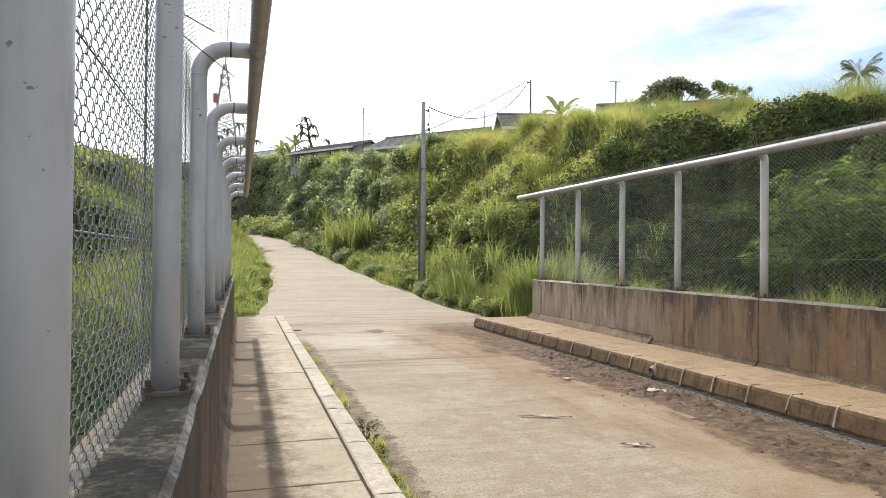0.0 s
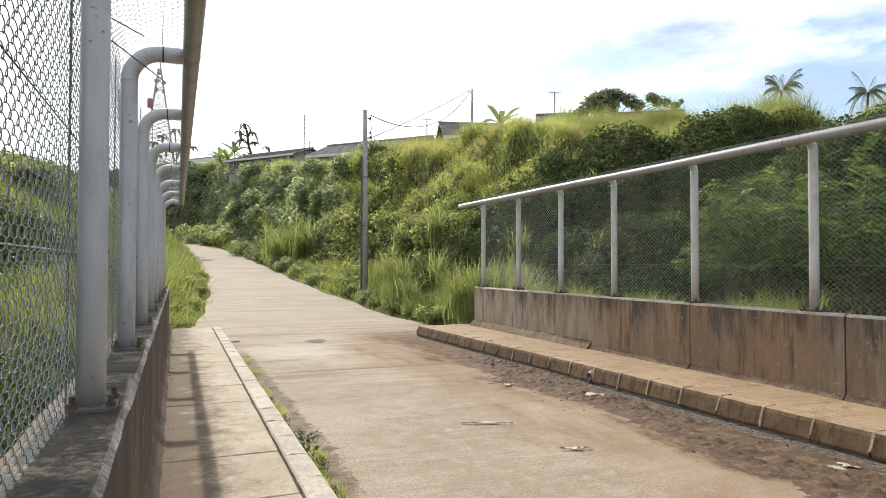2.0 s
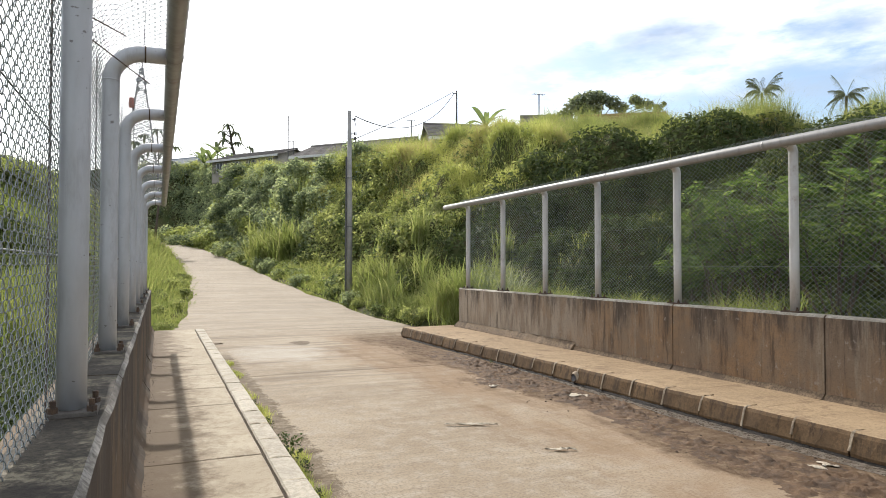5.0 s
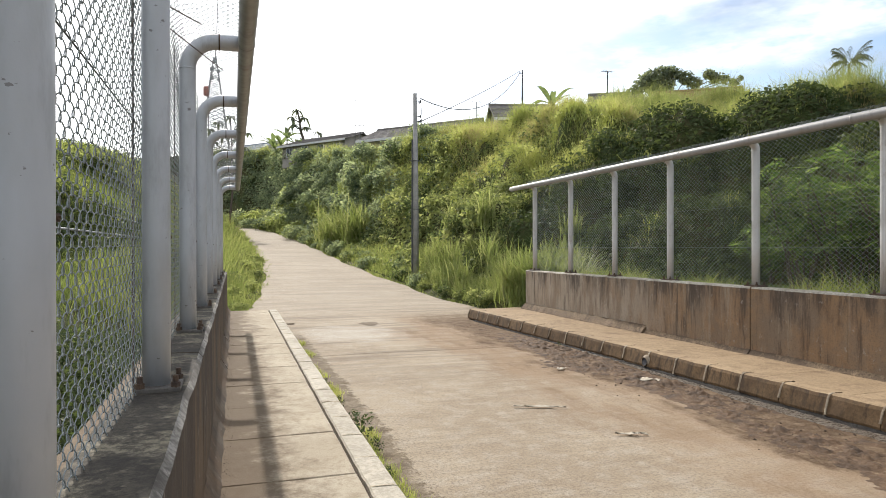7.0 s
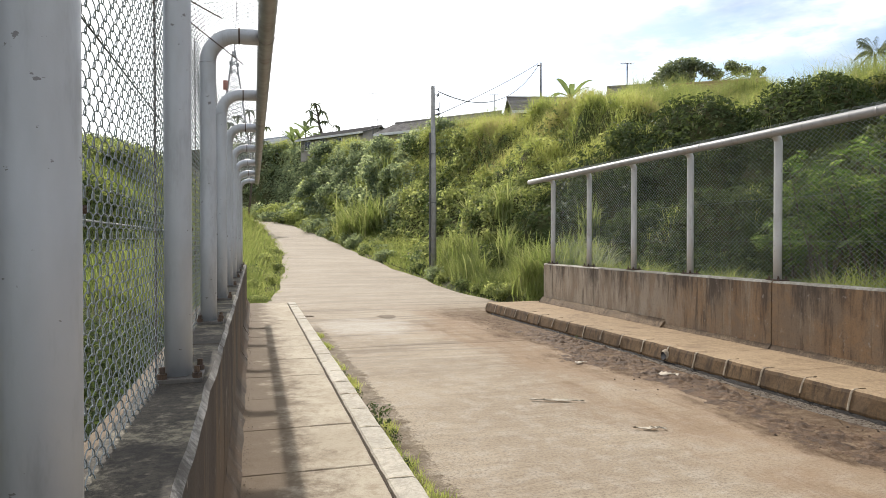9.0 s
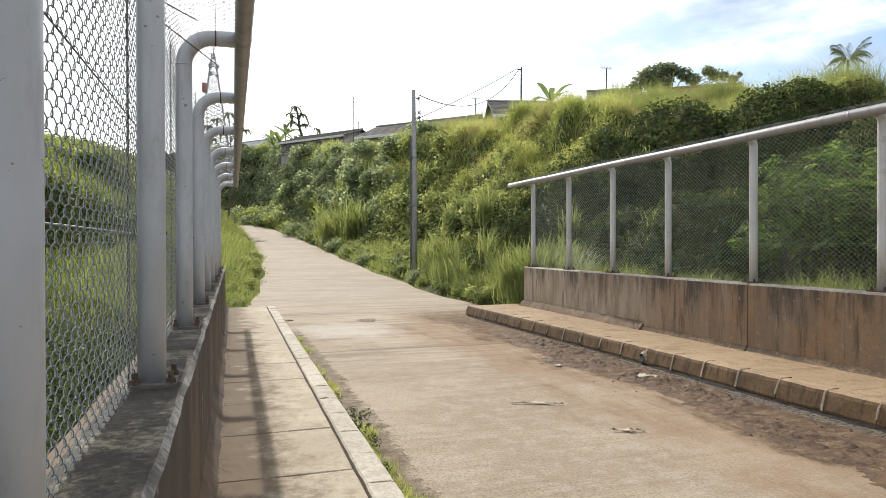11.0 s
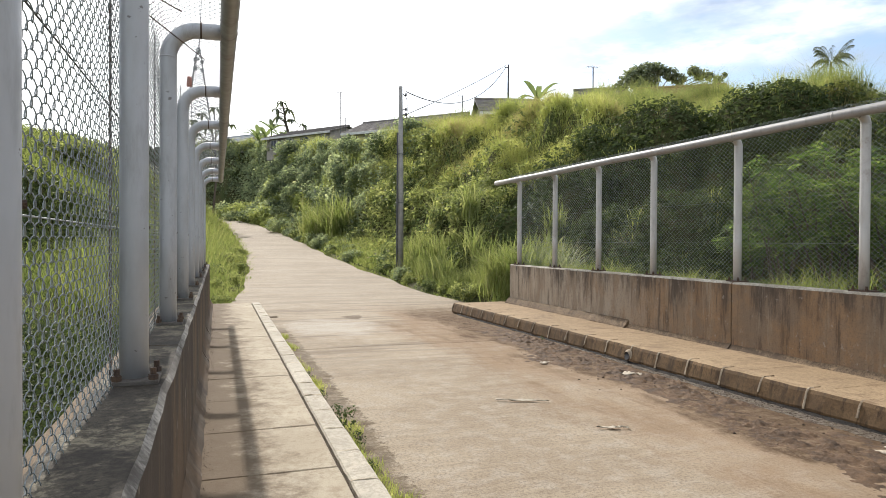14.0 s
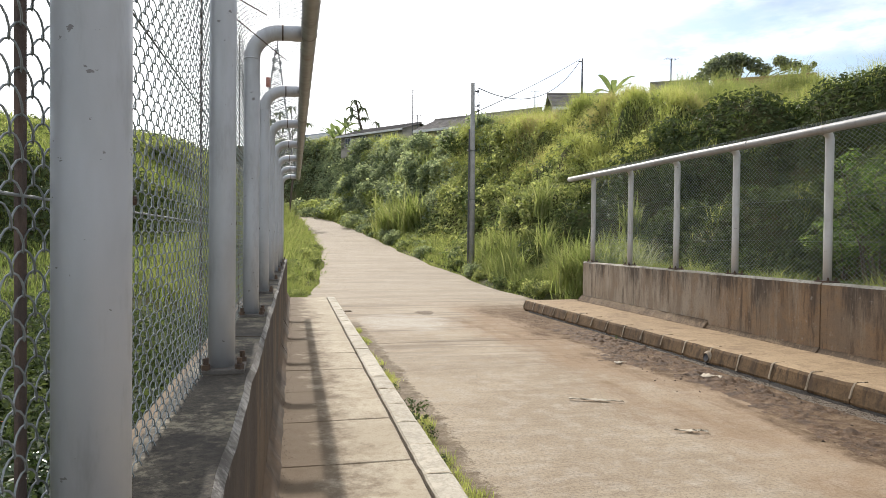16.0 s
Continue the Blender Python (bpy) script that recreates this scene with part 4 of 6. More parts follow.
def tufts(x, y, high, wide, per, spread, curl, sink=0.03):
    """Grass tufts at x, y: per blades each, splayed outward."""
    n = len(x)
    X, Y = np.repeat(x, per), np.repeat(y, per)
    hh = np.repeat(high, per) * RNG.uniform(0.55, 1.15, n * per)
    a, r = RNG.uniform(0, math.tau, n * per), np.sqrt(RNG.uniform(0, 1, n * per))
    sp = np.repeat(spread, per) if np.ndim(spread) else spread
    X, Y = X + np.cos(a) * r * sp, Y + np.sin(a) * r * sp
    out = np.stack([np.cos(a), np.sin(a)], 1) * (0.25 + r)[:, None] + RNG.normal(0, 0.3, (n * per, 2))
    feet = np.stack([X, Y, land(X, Y) - sink], 1)
    return blades(feet, hh, np.repeat(wide, per) * RNG.uniform(0.7, 1.2, n * per), out, curl * RNG.uniform(0.4, 1.2, n * per))


def spread_points(n, x0, x1, y0, y1, keep):
    """n random places in a field, thinned by keep(x, y) from 0 to 1."""
    x, y = RNG.uniform(x0, x1, n), RNG.uniform(y0, y1, n)
    ok = RNG.uniform(0, 1, n) < keep(x, y)
    return x[ok], y[ok]


def bank_points(n, low, high, y0, y1, keep):
    """Random places on the bank between two shares of its width, denser close by."""
    u = RNG.uniform(0, 1, n)
    y = y0 * (y1 / y0) ** u
    s = RNG.uniform(low, high, n)
    x = bank_foot(y) + s * np.interp(y, [-40, 14, 22, 30, 40, 55, 70, 120], WIDE)
    ok = (RNG.uniform(0, 1, n) < keep(x, y)) & (x < 1.75 * y + 3)
    return x[ok], y[ok]


def stuff(name, v, f, material, label, category):
    return tagged(sheet(name, v, f, material), label, category, kind="stuff")


def far_scale(x, y):
    return np.clip((np.hypot(x, y) / 22.0) ** 0.7, 0.7, 2.4)


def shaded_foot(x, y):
    """Lower part of the bank behind the railing, where dark leaves stand for its shade."""
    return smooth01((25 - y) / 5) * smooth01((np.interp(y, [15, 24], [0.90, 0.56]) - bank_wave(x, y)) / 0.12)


def grassy(x, y):
    """Where long grass rather than creeper grows on the bank."""
    s = bank_wave(x, y)
    ledge = 0.6 * np.exp(-((s - 0.49) / 0.07) ** 2) + np.exp(-((s - 0.71) / 0.07) ** 2) + 0.15 * np.exp(-((s - 0.28) / 0.06) ** 2) + smooth01((s - 0.80) / 0.10) + 0.5 * np.exp(-((s - 0.05) / 0.06) ** 2)
    low = shaded_foot(x, y)
    more = 0.40 * smooth01((s - 0.38) / 0.1) * smooth01((y - 15) / 4) * smooth01((42 - y) / 8)
    return np.clip((0.8 * ledge + more + 0.55 * (puffs(x, y, 2.3, 1.0) - 0.5) + 0.40 * lumps(x, y, 1.9, 4.0) - 0.4 * smooth01((y - 46) / 10)) * (1 - 0.93 * low), 0, 1)


x, y = bank_points(38000, -0.02, 1.2, 5, 118, grassy)
k = far_scale(x, y)
v, f = tufts(x, y, 0.52 * k * RNG.uniform(0.5, 1.6, len(x)), 0.011 * k, 14, 0.17 * k, 0.9)
stuff("bank_grass", v, f, M_GRASS, "long yellow-green grass in tufts on the bank", "grass")

x, y = bank_points(215000, -0.02, 1.15, 5, 118, lambda x, y: np.clip(1.15 - grassy(x, y), 0.15, 1))
k = far_scale(x, y)
nrm = slope_normal(x, y)
at = np.stack([x, y, land(x, y)], 1) + nrm * (RNG.uniform(0.0, 0.55, len(x)) ** 1.6 * k)[:, None]
v, f = leaves(at, 0.085 * k * RNG.uniform(0.6, 1.4, len(x)), nrm * 0.6 + np.array([0, 0, 0.6]))
# leaves low on the near bank take the darker colour that stands for shade
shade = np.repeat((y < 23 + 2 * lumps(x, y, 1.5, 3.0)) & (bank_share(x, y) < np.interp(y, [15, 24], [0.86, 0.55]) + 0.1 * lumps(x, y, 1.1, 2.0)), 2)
# beyond about 44 m the leaves take the haze-pale colour
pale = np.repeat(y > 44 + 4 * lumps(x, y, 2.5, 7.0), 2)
stuff("hazy_pale_weeds", v, f[pale], M_FAR, "tall weeds on the far bank, haze put into their pale green", "weeds")
stuff("bank_creeper", v, f[~shade & ~pale], M_LEAF, "green creeper and weeds that cover the bank", "creeper")
stuff("shade_toned_creeper", v, f[shade], M_TREE, "creeper on the lower bank behind the railing, shade put into its dark leaf colour", "creeper")

# pale seed heads on the upper ledges
x, y = bank_points(20000, 0.42, 1.1, 12, 60, lambda x, y: np.clip(lumps(x, y, 2.2, 9.0) - 0.15, 0, 1) * (1 - shaded_foot(x, y)))
k = far_scale(x, y)
v, f = tufts(x, y, 0.75 * k * RNG.uniform(0.7, 1.2, len(x)), 0.009 * k, 12, 0.25 * k, 0.6)
M_SEED = leafy("dry_seed_grass", (0.40, 0.34, 0.20), (0.36, 0.31, 0.16), (0.46, 0.40, 0.26), 0.5, 0.8)
stuff("seed_grass", v, f, M_SEED, "dry tan seed-bearing grass on the bank's ledges", "grass")

# tall upright grass in patches along the crest
x, y = bank_points(5200, 0.80, 1.12, 9, 60, lambda x, y: np.clip(0.15 + 1.2 * lumps(x, y, 1.2, 3.3), 0, 1))
k = far_scale(x, y)
v, f = tufts(x, y, (0.6 + 0.75 * np.clip(lumps(x, y, 1.2, 3.3), 0, 1)) * k ** 0.8 * RNG.uniform(0.6, 1.35, len(x)), 0.011 * k, 11, 0.20 * k, 0.38)
stuff("crest_grass", v, f, M_VERGE, "tall upright grass in patches along the bank's crest", "grass")

# tussocks that arch over the edges of the ledges, and taller ones on two humps of the crest
x, y = bank_points(5200, 0.16, 1.02, 13, 75, lambda x, y: np.clip(np.exp(-((bank_wave(x, y) - 0.42) / 0.035) ** 2) + np.exp(-((bank_wave(x, y) - 0.63) / 0.035) ** 2) + np.exp(-((bank_wave(x, y) - 0.87) / 0.04) ** 2), 0, 1) * np.clip(0.3 + 1.1 * lumps(x, y, 1.6, 7.0), 0.0, 1) * (1 - shaded_foot(x, y)))
k = far_scale(x, y)
v, f = tufts(x, y, 0.85 * k ** 0.8 * RNG.uniform(0.7, 1.35, len(x)), 0.009 * k, 52, 0.24 * k, 1.0)
stuff("tussock_grass", v, f, M_GRASS, "arching yellow-green tussocks on the edges of the ledges", "grass")
x, y = bank_points(3600, 0.80, 1.06, 11.0, 28.0, lambda x, y: np.exp(-((y - 23.6) / 2.0) ** 2) + 0.9 * np.exp(-((y - 16.0) / 1.2) ** 2) + 0.35 * np.clip(0.5 + lumps(x, y, 0.7, 2.0), 0, 1))
k = far_scale(x, y)
v, f = tufts(x, y, np.clip(0.95 + 0.6 * lumps(x, y, 0.8, 6.0), 0.3, 1.5) * k ** 0.6 * RNG.uniform(0.6, 1.35, len(x)), 0.008 * k, 22, 0.22 * k, 0.6)
stuff("hump_grass", v, f, M_REED, "tall wispy grass on two humps of the crest", "grass")

# verges along the road and behind the parapet
def verge_right(x, y):
    d = x - road_right(y)
    return ((y > 15.2) & (d > -0.1) & (d < 1.6 + 1.2 * smooth01((y - 28) / 10))) * np.clip((20.0 / np.hypot(x, y)) ** 1.2, 0.1, 1)


x, y = spread_points(34000, 0, 10, 15, 92, verge_right)
k = far_scale(x, y)
v, f = tufts(x, y, np.clip(0.12 + 0.42 * (x - road_right(y)), 0.1, 0.75) * k ** 0.6 * RNG.uniform(0.6, 1.4, len(x)), 0.016 * k, 9, 0.11 * k, 0.8)
stuff("verge_grass", v, f, M_VERGE, "green grass at the road's edge below the bank", "grass")
x, y = spread_points(2600, 6.9, 9.4, 15.5, 25, lambda x, y: np.clip(0.35 + 1.1 * lumps(x, y, 0.9, 8.0), 0.05, 1) * smooth01((x - road_right(y) - 0.45) / 0.5))
v, f = tufts(x, y, 1.0 * np.clip(1 + 0.45 * lumps(x, y, 1.3, 1.0), 0.5, 1.5) * RNG.uniform(0.6, 1.3, len(x)), np.full(len(x), 0.009), 14, 0.13, 0.5)
stuff("tall_grass", v, f, M_REED, "tall thin yellow-green grass between the road and the bank", "grass")
x, y = spread_points(24000, -4, 3, 16.9, 85, lambda x, y: ((x < road_left(y) + 0.16 + 0.14 * lumps(x, y, 0.5, 1.0)) & (x > road_left(y) - 4.0)) * np.clip((20.0 / np.hypot(x, y)) ** 1.3, 0.08, 1))
k = far_scale(x, y)
v, f = tufts(x, y, np.clip(0.17 + 0.30 * (road_left(y) - x), 0.13, 0.75) * k ** 0.7 * np.clip(1.0 + 0.9 * lumps(x, y, 0.45, 2.0), 0.35, 2) * RNG.uniform(0.6, 1.5, len(x)), 0.014 * k, 9, 0.12 * k, 0.8)
stuff("verge_grass", v, f, M_VERGE, "bright green grass beside the end of the pavement", "grass")
x, y = spread_points(10000, 7.35, 9.6, 2.5, 16, lambda x, y: np.clip(0.30 + 1.2 * lumps(x, y, 0.62, 2.0), 0.05, 1) * (1 - 0.85 * smooth01((x - 8.0) / 0.8)) * (1 - 0.65 * smooth01((8.0 - y) / 2.0)))
v, f = tufts(x, y, 0.52 * np.clip(1 + 0.6 * lumps(x, y, 0.9, 5.0), 0.4, 1.6) * RNG.uniform(0.5, 1.4, len(x)), np.full(len(x), 0.010), 11, 0.11, 0.7)
stuff("grass_behind_wall", v, f, M_VERGE, "bright green grass behind the parapet wall", "grass")

# meadow and the far bank on the other side
x, y = spread_points(60000, -26, -0.55, 0.5, 60, lambda x, y: ((x > -0.62 * y - 2)) * np.clip((9.0 / np.hypot(x, y)) ** 1.25, 0.05, 1) * (0.04 + 0.96 * smooth01((y - 10.5) / 4.5)))
k = np.clip((np.hypot(x, y) / 10.0) ** 0.75, 0.6, 2.6)
v, f = tufts(x, y, 0.30 * k * RNG.uniform(0.5, 1.5, len(x)), 0.013 * k, 8, 0.13 * k, 0.85)
stuff("meadow_grass", v, f, M_MEADOW, "lush meadow grass beyond the tall fence", "grass")
x, y = spread_points(9000, -24, -0.8, 27, 62, lambda x, y: (x > -0.62 * y - 2) * np.clip((26.0 / np.hypot(x, y)) ** 1.3, 0.1, 1))
k = far_scale(x, y)
v, f = tufts(x, y, 0.34 * k * RNG.uniform(0.5, 1.5, len(x)), 0.02 * k, 8, 0.2 * k, 0.8)
stuff("hill_grass", v, f, M_GRASS, "yellow-green grass on the hill beyond the meadow", "grass")
# belt of dark leaves: the shade on the bank's step put into colour
x, y = spread_points(90000, -24, -0.8, 18, 60, lambda x, y: ((x > -0.62 * y - 2)) * (0.03 + 0.97 * (np.abs(y - 26.3 - 0.22 * x) < 2.6 + 0.5 * lumps(x, y, 1.7, 4.0))) * np.clip((22.0 / np.hypot(x, y)), 0.1, 1))
k = far_scale(x, y)
nrm = slope_normal(x, y)
at = np.stack([x, y, land(x, y)], 1) + nrm * (RNG.uniform(0, 0.4, len(x)) * k)[:, None]
v, f = leaves(at, 0.13 * k, nrm + np.array([0, 0, 0.4]))
stuff("far_bank_creeper", v, f, M_TREE, "weeds on the far bank's step, its shade put into their dark colour", "creeper")
# weeds close to the fence
x, y = spread_points(10500, -5.0, -0.62, 0.4, 14.0, lambda x, y: np.clip(0.45 + 0.8 * lumps(x, y, 0.8, 2.0), 0.1, 1) * (x > -0.35 * y - 1.6))
at = np.stack([np.repeat(x, 9), np.repeat(y, 9), np.repeat(land(x, y), 9)], 1) + RNG.uniform(0, 1, (len(x) * 9, 3)) * [0.3, 0.3, 0.75]
v, f = leaves(at, RNG.uniform(0.03, 0.075, len(at)), np.tile([0, 0, 0.8], (len(at), 1)))
stuff("fence_weeds", v, f, M_TREE, "leafy weeds below the tall fence", "weeds")


def clump_mesh(name, lobes, count, size, material, seed, top=0.6):
    """A bush's leaves: several uneven lobes, denser towards their skins."""
    r = np.random.default_rng(seed)
    pts, nor = [], []
    for c, rad in lobes:
        m = int(count * rad ** 2 / sum(q[1] ** 2 for q in lobes))
        d = r.normal(0, 1, (m, 3))
        d /= np.linalg.norm(d, axis=1, keepdims=True)
        lump = 1 + 0.25 * np.sin(d[:, :1] * 7 + seed) * np.cos(d[:, 1:2] * 6 + d[:, 2:] * 5)
        q = np.array(c) + d * rad * lump * r.uniform(0.55, 1.05, (m, 1)) * [1, 1, 0.85]
        pts.append(q)
        nor.append(d * 0.7 + np.array([0, 0, top]))
    p, q = np.concatenate(pts), np.concatenate(nor)
    ok = p[:, 2] > -0.1
    v, f = leaves(p[ok], size * r.uniform(0.6, 1.35, ok.sum()), q[ok])
    data = sheet(name, v, f, material)
    return data


bush_kinds = []
for seed in range(6):
    r = random.Random(seed)
    lobes = [((r.uniform(-0.5, 0.5), r.uniform(-0.5, 0.5), r.uniform(0.25, 0.7)), r.uniform(0.35, 0.6)) for _ in range(5)]
    b = clump_mesh("bush", lobes, 1000, 0.090, M_LEAF, seed)
    tagged(b, "dense dark green bush rooted in the bank", "bush", "bushes on the bank")
    bush_kinds.append(b)


def plant(kind, x, y, size, turn, sink=0.15):
    m = pose(x, y, float(land(x, y)) - sink * size, 0, 0, turn)
    kind.scale = (1, 1, 1)
    ob = copy_thing(kind, m)
    ob.scale = (size, size, size * random.uniform(0.85, 1.15))
    return ob


# far bushes: the same leaves in the colour lightened for haze
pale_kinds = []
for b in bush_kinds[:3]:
    c = tagged(new("bush", b.data.copy()), "bush on the far bank, haze put into its pale green", "bush", "bushes on the bank")
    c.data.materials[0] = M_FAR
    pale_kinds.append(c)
# copies of the bushes in the leaf colour brightened for sunlight
hedge_kinds = []
for b in bush_kinds[2:5]:
    c = tagged(new("bush", b.data.copy()), "bright yellow-green roadside bush below the bank, sunlight put into its leaf colour", "bush", "bushes along the road")
    c.data.materials[0] = M_HEDGE
    hedge_kinds.append(c)
# copies of the bushes in the dark colour that stands for shade
shade_kinds = []
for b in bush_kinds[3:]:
    c = tagged(new("bush", b.data.copy()), "bush on the lower bank, its shade put into dark leaf colour", "bush", "bushes on the bank")
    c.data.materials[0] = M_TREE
    shade_kinds.append(c)
rnd = random.Random(4)
placed = 0
while placed < 82:
    y = rnd.uniform(5, 88) ** 1.0
    s = rnd.choice((rnd.uniform(0.02, 0.35), rnd.uniform(0.5, 0.64), rnd.uniform(0.0, 0.75)))
    wide = float(np.interp(y, [-40, 14, 22, 30, 40, 55, 70, 120], WIDE))
    x = float(bank_foot(y)) + s * wide
    if x > 1.75 * y + 2 or (y < 12 and x < 10.5) or (y < 36 and s > 0.34):
        continue
    plant(rnd.choice(pale_kinds if y > 46 else shade_kinds if y < 23 else bush_kinds + shade_kinds[:2]), x, y, rnd.uniform(0.7, 1.25) * min(1.9, max(0.8, (y / 24) ** 0.7)), rnd.uniform(0, 360), 0.35)
    placed += 1
for k in range(40):
    y = rnd.uniform(28, 92)
    sh = rnd.choice((0.12, 0.3, 0.45, 0.62, 0.78)) + rnd.uniform(-0.06, 0.06)
    x = float(bank_foot(y)) + sh * float(np.interp(y, [-40, 14, 22, 30, 40, 55, 70, 120], WIDE))
    if (y < 38 and sh > 0.4) or (y > 58 and sh > 0.55):
        continue
    plant(rnd.choice(pale_kinds if y > 44 else bush_kinds), x - 0.2, y, rnd.uniform(0.9, 1.4) * min(1.7, max(0.9, y / 34)), rnd.uniform(0, 360), 0.1)
for x, y, s in ((-5.2, 36.0, 1.3), (-6.0, 36.6, 1.5), (-6.8, 36.2, 1.3), (-5.7, 37.4, 1.6), (-7.6, 36.8, 1.0), (-4.4, 36.6, 1.0), (-9.4, 35.0, 0.9), (-11.5, 33.0, 1.1), (-3.6, 39.0, 1.2), (-13.5, 35.0, 1.2)):
    plant(rnd.choice(bush_kinds), x, y, s, rnd.uniform(0, 360))
for x, y, s in ((6.2, 62, 1.3), (7.6, 64, 1.5), (9.2, 65, 1.6), (10.8, 66, 1.1), (12.4, 63, 1.0), (13.8, 60, 1.0), (6.6, 70, 1.3), (7.6, 74, 1.4), (6.4, 76, 2.0), (7.6, 77, 2.1), (5.6, 78, 2.2), (8.6, 75, 1.9), (4.8, 81, 2.3), (6.6, 79.6, 2.0), (7.6, 78.4, 1.9), (8.4, 77.2, 1.7), (5.8, 80.8, 2.0),
                (4.4, 78, 2.0), (2.8, 82, 1.7), (5.6, 80, 1.8), (1.4, 88, 2.2), (3.6, 90, 2.2), (6.2, 86, 2.2), (-1.5, 94, 2.4), (12.9, 52, 1.3), (14.4, 49, 1.2), (15.6, 45, 1.1), (16.6, 42.5, 1.1), (17.4, 47, 1.3)):
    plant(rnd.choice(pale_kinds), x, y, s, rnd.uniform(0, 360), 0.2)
for k in range(38):
    y = 17.5 + 50 * (k / 38) ** 1.15
    out = rnd.uniform(0.25, 0.75) + rnd.random() ** 2 * (0.4 + 1.6 * min(1.0, max(0.0, (y - 26) / 10)))
    plant(rnd.choice(bush_kinds if y < 24 or k % 3 == 0 else pale_kinds), float(road_right(y)) + out, y, rnd.uniform(0.45, 0.8) * min(1.5, max(0.9, y / 30)), rnd.uniform(0, 360), 0.25)
for x, y, s in ((0.35, 19.6, 0.38), (-0.5, 20.4, 0.5), (0.1, 22.3, 0.5), (0.75, 24.5, 0.45), (0.2, 26.0, 0.6), (1.0, 28.6, 0.5), (1.2, 33.0, 0.6), (1.3, 38.0, 0.7), (0.6, 31.0, 0.7)):
    plant(rnd.choice(bush_kinds + pale_kinds), x, y, s, rnd.uniform(0, 360), 0.25)
for k in range(62):
    y = 32 + 60 * (k / 62) ** 1.1
    out = rnd.uniform(0.4, 1.1) + rnd.random() * (0.8 + 2.2 * min(1.0, max(0.0, (y - 34) / 22)))
    plant(rnd.choice(hedge_kinds), float(road_right(y)) + out, y, (0.55 + 0.22 * out) * rnd.uniform(0.7, 1.1) * min(1.5, y / 40), rnd.uniform(0, 360), 0.3)
for k in range(26):
    y = rnd.uniform(74, 97)
    plant(rnd.choice(hedge_kinds), float(road_right(y)) + 0.9 + 5.0 * rnd.random(), y, rnd.uniform(1.3, 2.6), rnd.uniform(0, 360), 0.2)
for k, b in enumerate(shade_kinds):
    b.location = (11.2 + 0.9 * k, 16.5 + 2.2 * k, float(land(11.2 + 0.9 * k, 16.5 + 2.2 * k)) - 0.25)
for k, b in enumerate(hedge_kinds):
    b.location = (float(road_right(70 + 3 * k)) + 1.0, 70 + 3 * k, float(land(float(road_right(70 + 3 * k)) + 1.0, 70 + 3 * k)) - 0.2)
for k, b in enumerate(pale_kinds):
    b.location = (7.0 + 2 * k, 67.5, float(land(7.0 + 2 * k, 67.5)))
for b in bush_kinds:
    b.location = (14 + 1.1 * bush_kinds.index(b), 60 + 4 * bush_kinds.index(b), float(land(14 + 1.1 * bush_kinds.index(b), 60 + 4 * bush_kinds.index(b))))


def reed_mesh(seed, count=90, high=1.5):
    r = np.random.default_rng(seed)
    verts, faces = [], []
    for k in range(count):
        a, h = r.uniform(0, math.tau), high * r.uniform(0.55, 1.1)
        lean, w = r.uniform(0.15, 0.75), r.uniform(0.012, 0.026)
        foot = np.array([r.normal(0, 0.16), r.normal(0, 0.16), -0.05])
        d, side = np.array([math.cos(a), math.sin(a), 0]), np.array([-math.sin(a), math.cos(a), 0])
        base = len(verts)
        for j in range(6):
            u = j / 5
            p = foot + d * h * lean * u ** 2.2 + np.array([0, 0, 1]) * h * (u - 0.42 * lean * u ** 3)
            ww = w * (1.0 - 0.85 * u ** 2)
            verts += [p - side * ww, p + side * ww]
        for j in range(5):
            q = base + 2 * j
            faces.append((q, q + 1, q + 3, q + 2))
    return sheet("reed_clump", verts, faces, M_REED)


pale_reed = tagged(reed_mesh(9, 60, 1.5), "clump of arching pale reed blades behind the railing", "reed grass", "reed clumps")
pale_reed.data.materials[0] = M_PALEREED
pale_reed.location = (8.5, 15.8, float(land(8.5, 15.8)))
reed_kinds = [reed_mesh(s) for s in range(4)]
for k, b in enumerate(reed_kinds):
    tagged(b, "clump of tall arching green reed grass", "reed grass", "reed clumps")
    b.location = (9.0 + 0.5 * k, 17.0 + 0.7 * k, float(land(9.0 + 0.5 * k, 17.0 + 0.7 * k)))
spots = [(rnd.uniform(7.2, 9.6), rnd.uniform(15.4, 18.5), rnd.uniform(0.8, 1.25)) for _ in range(26)]
spots += [(float(bank_foot(yy)) + rnd.uniform(-0.2, 1.6), yy, rnd.uniform(0.6, 1.1)) for yy in [rnd.uniform(18, 30) for _ in range(34)]]
spots += [(float(bank_foot(yy)) + rnd.uniform(-0.6, 2.2), yy, rnd.uniform(1.3, 2.2)) for yy in [rnd.uniform(44, 62) for _ in range(18)]]
spots += [(rnd.uniform(7.2, 9.4), rnd.uniform(46, 54), rnd.uniform(2.0, 2.7)) for _ in range(14)]
plant(pale_reed, 8.4, 14.9, 0.95, 80, 0.0)
for x, y, s in spots:
    plant(rnd.choice(reed_kinds), x, y, s, rnd.uniform(0, 360), 0.0)


# ---- single plants ----
def limb(bm, a, b, r0, r1, sides=7, bow=0.1, seed=0):
    a, b = Vector(a), Vector(b)
    side = (b - a).orthogonal().normalized()
    pts = []
    for k in range(6):
        u = k / 5
        pts.append(a.lerp(b, u) + side * math.sin(u * math.pi) * bow * (b - a).length + noise.noise_vector(Vector((seed, u * 3, 1))) * 0.04 * (b - a).length * math.sin(u * math.pi))
    tube(bm, pts, [r0 + (r1 - r0) * k / 5 for k in range(6)], sides)


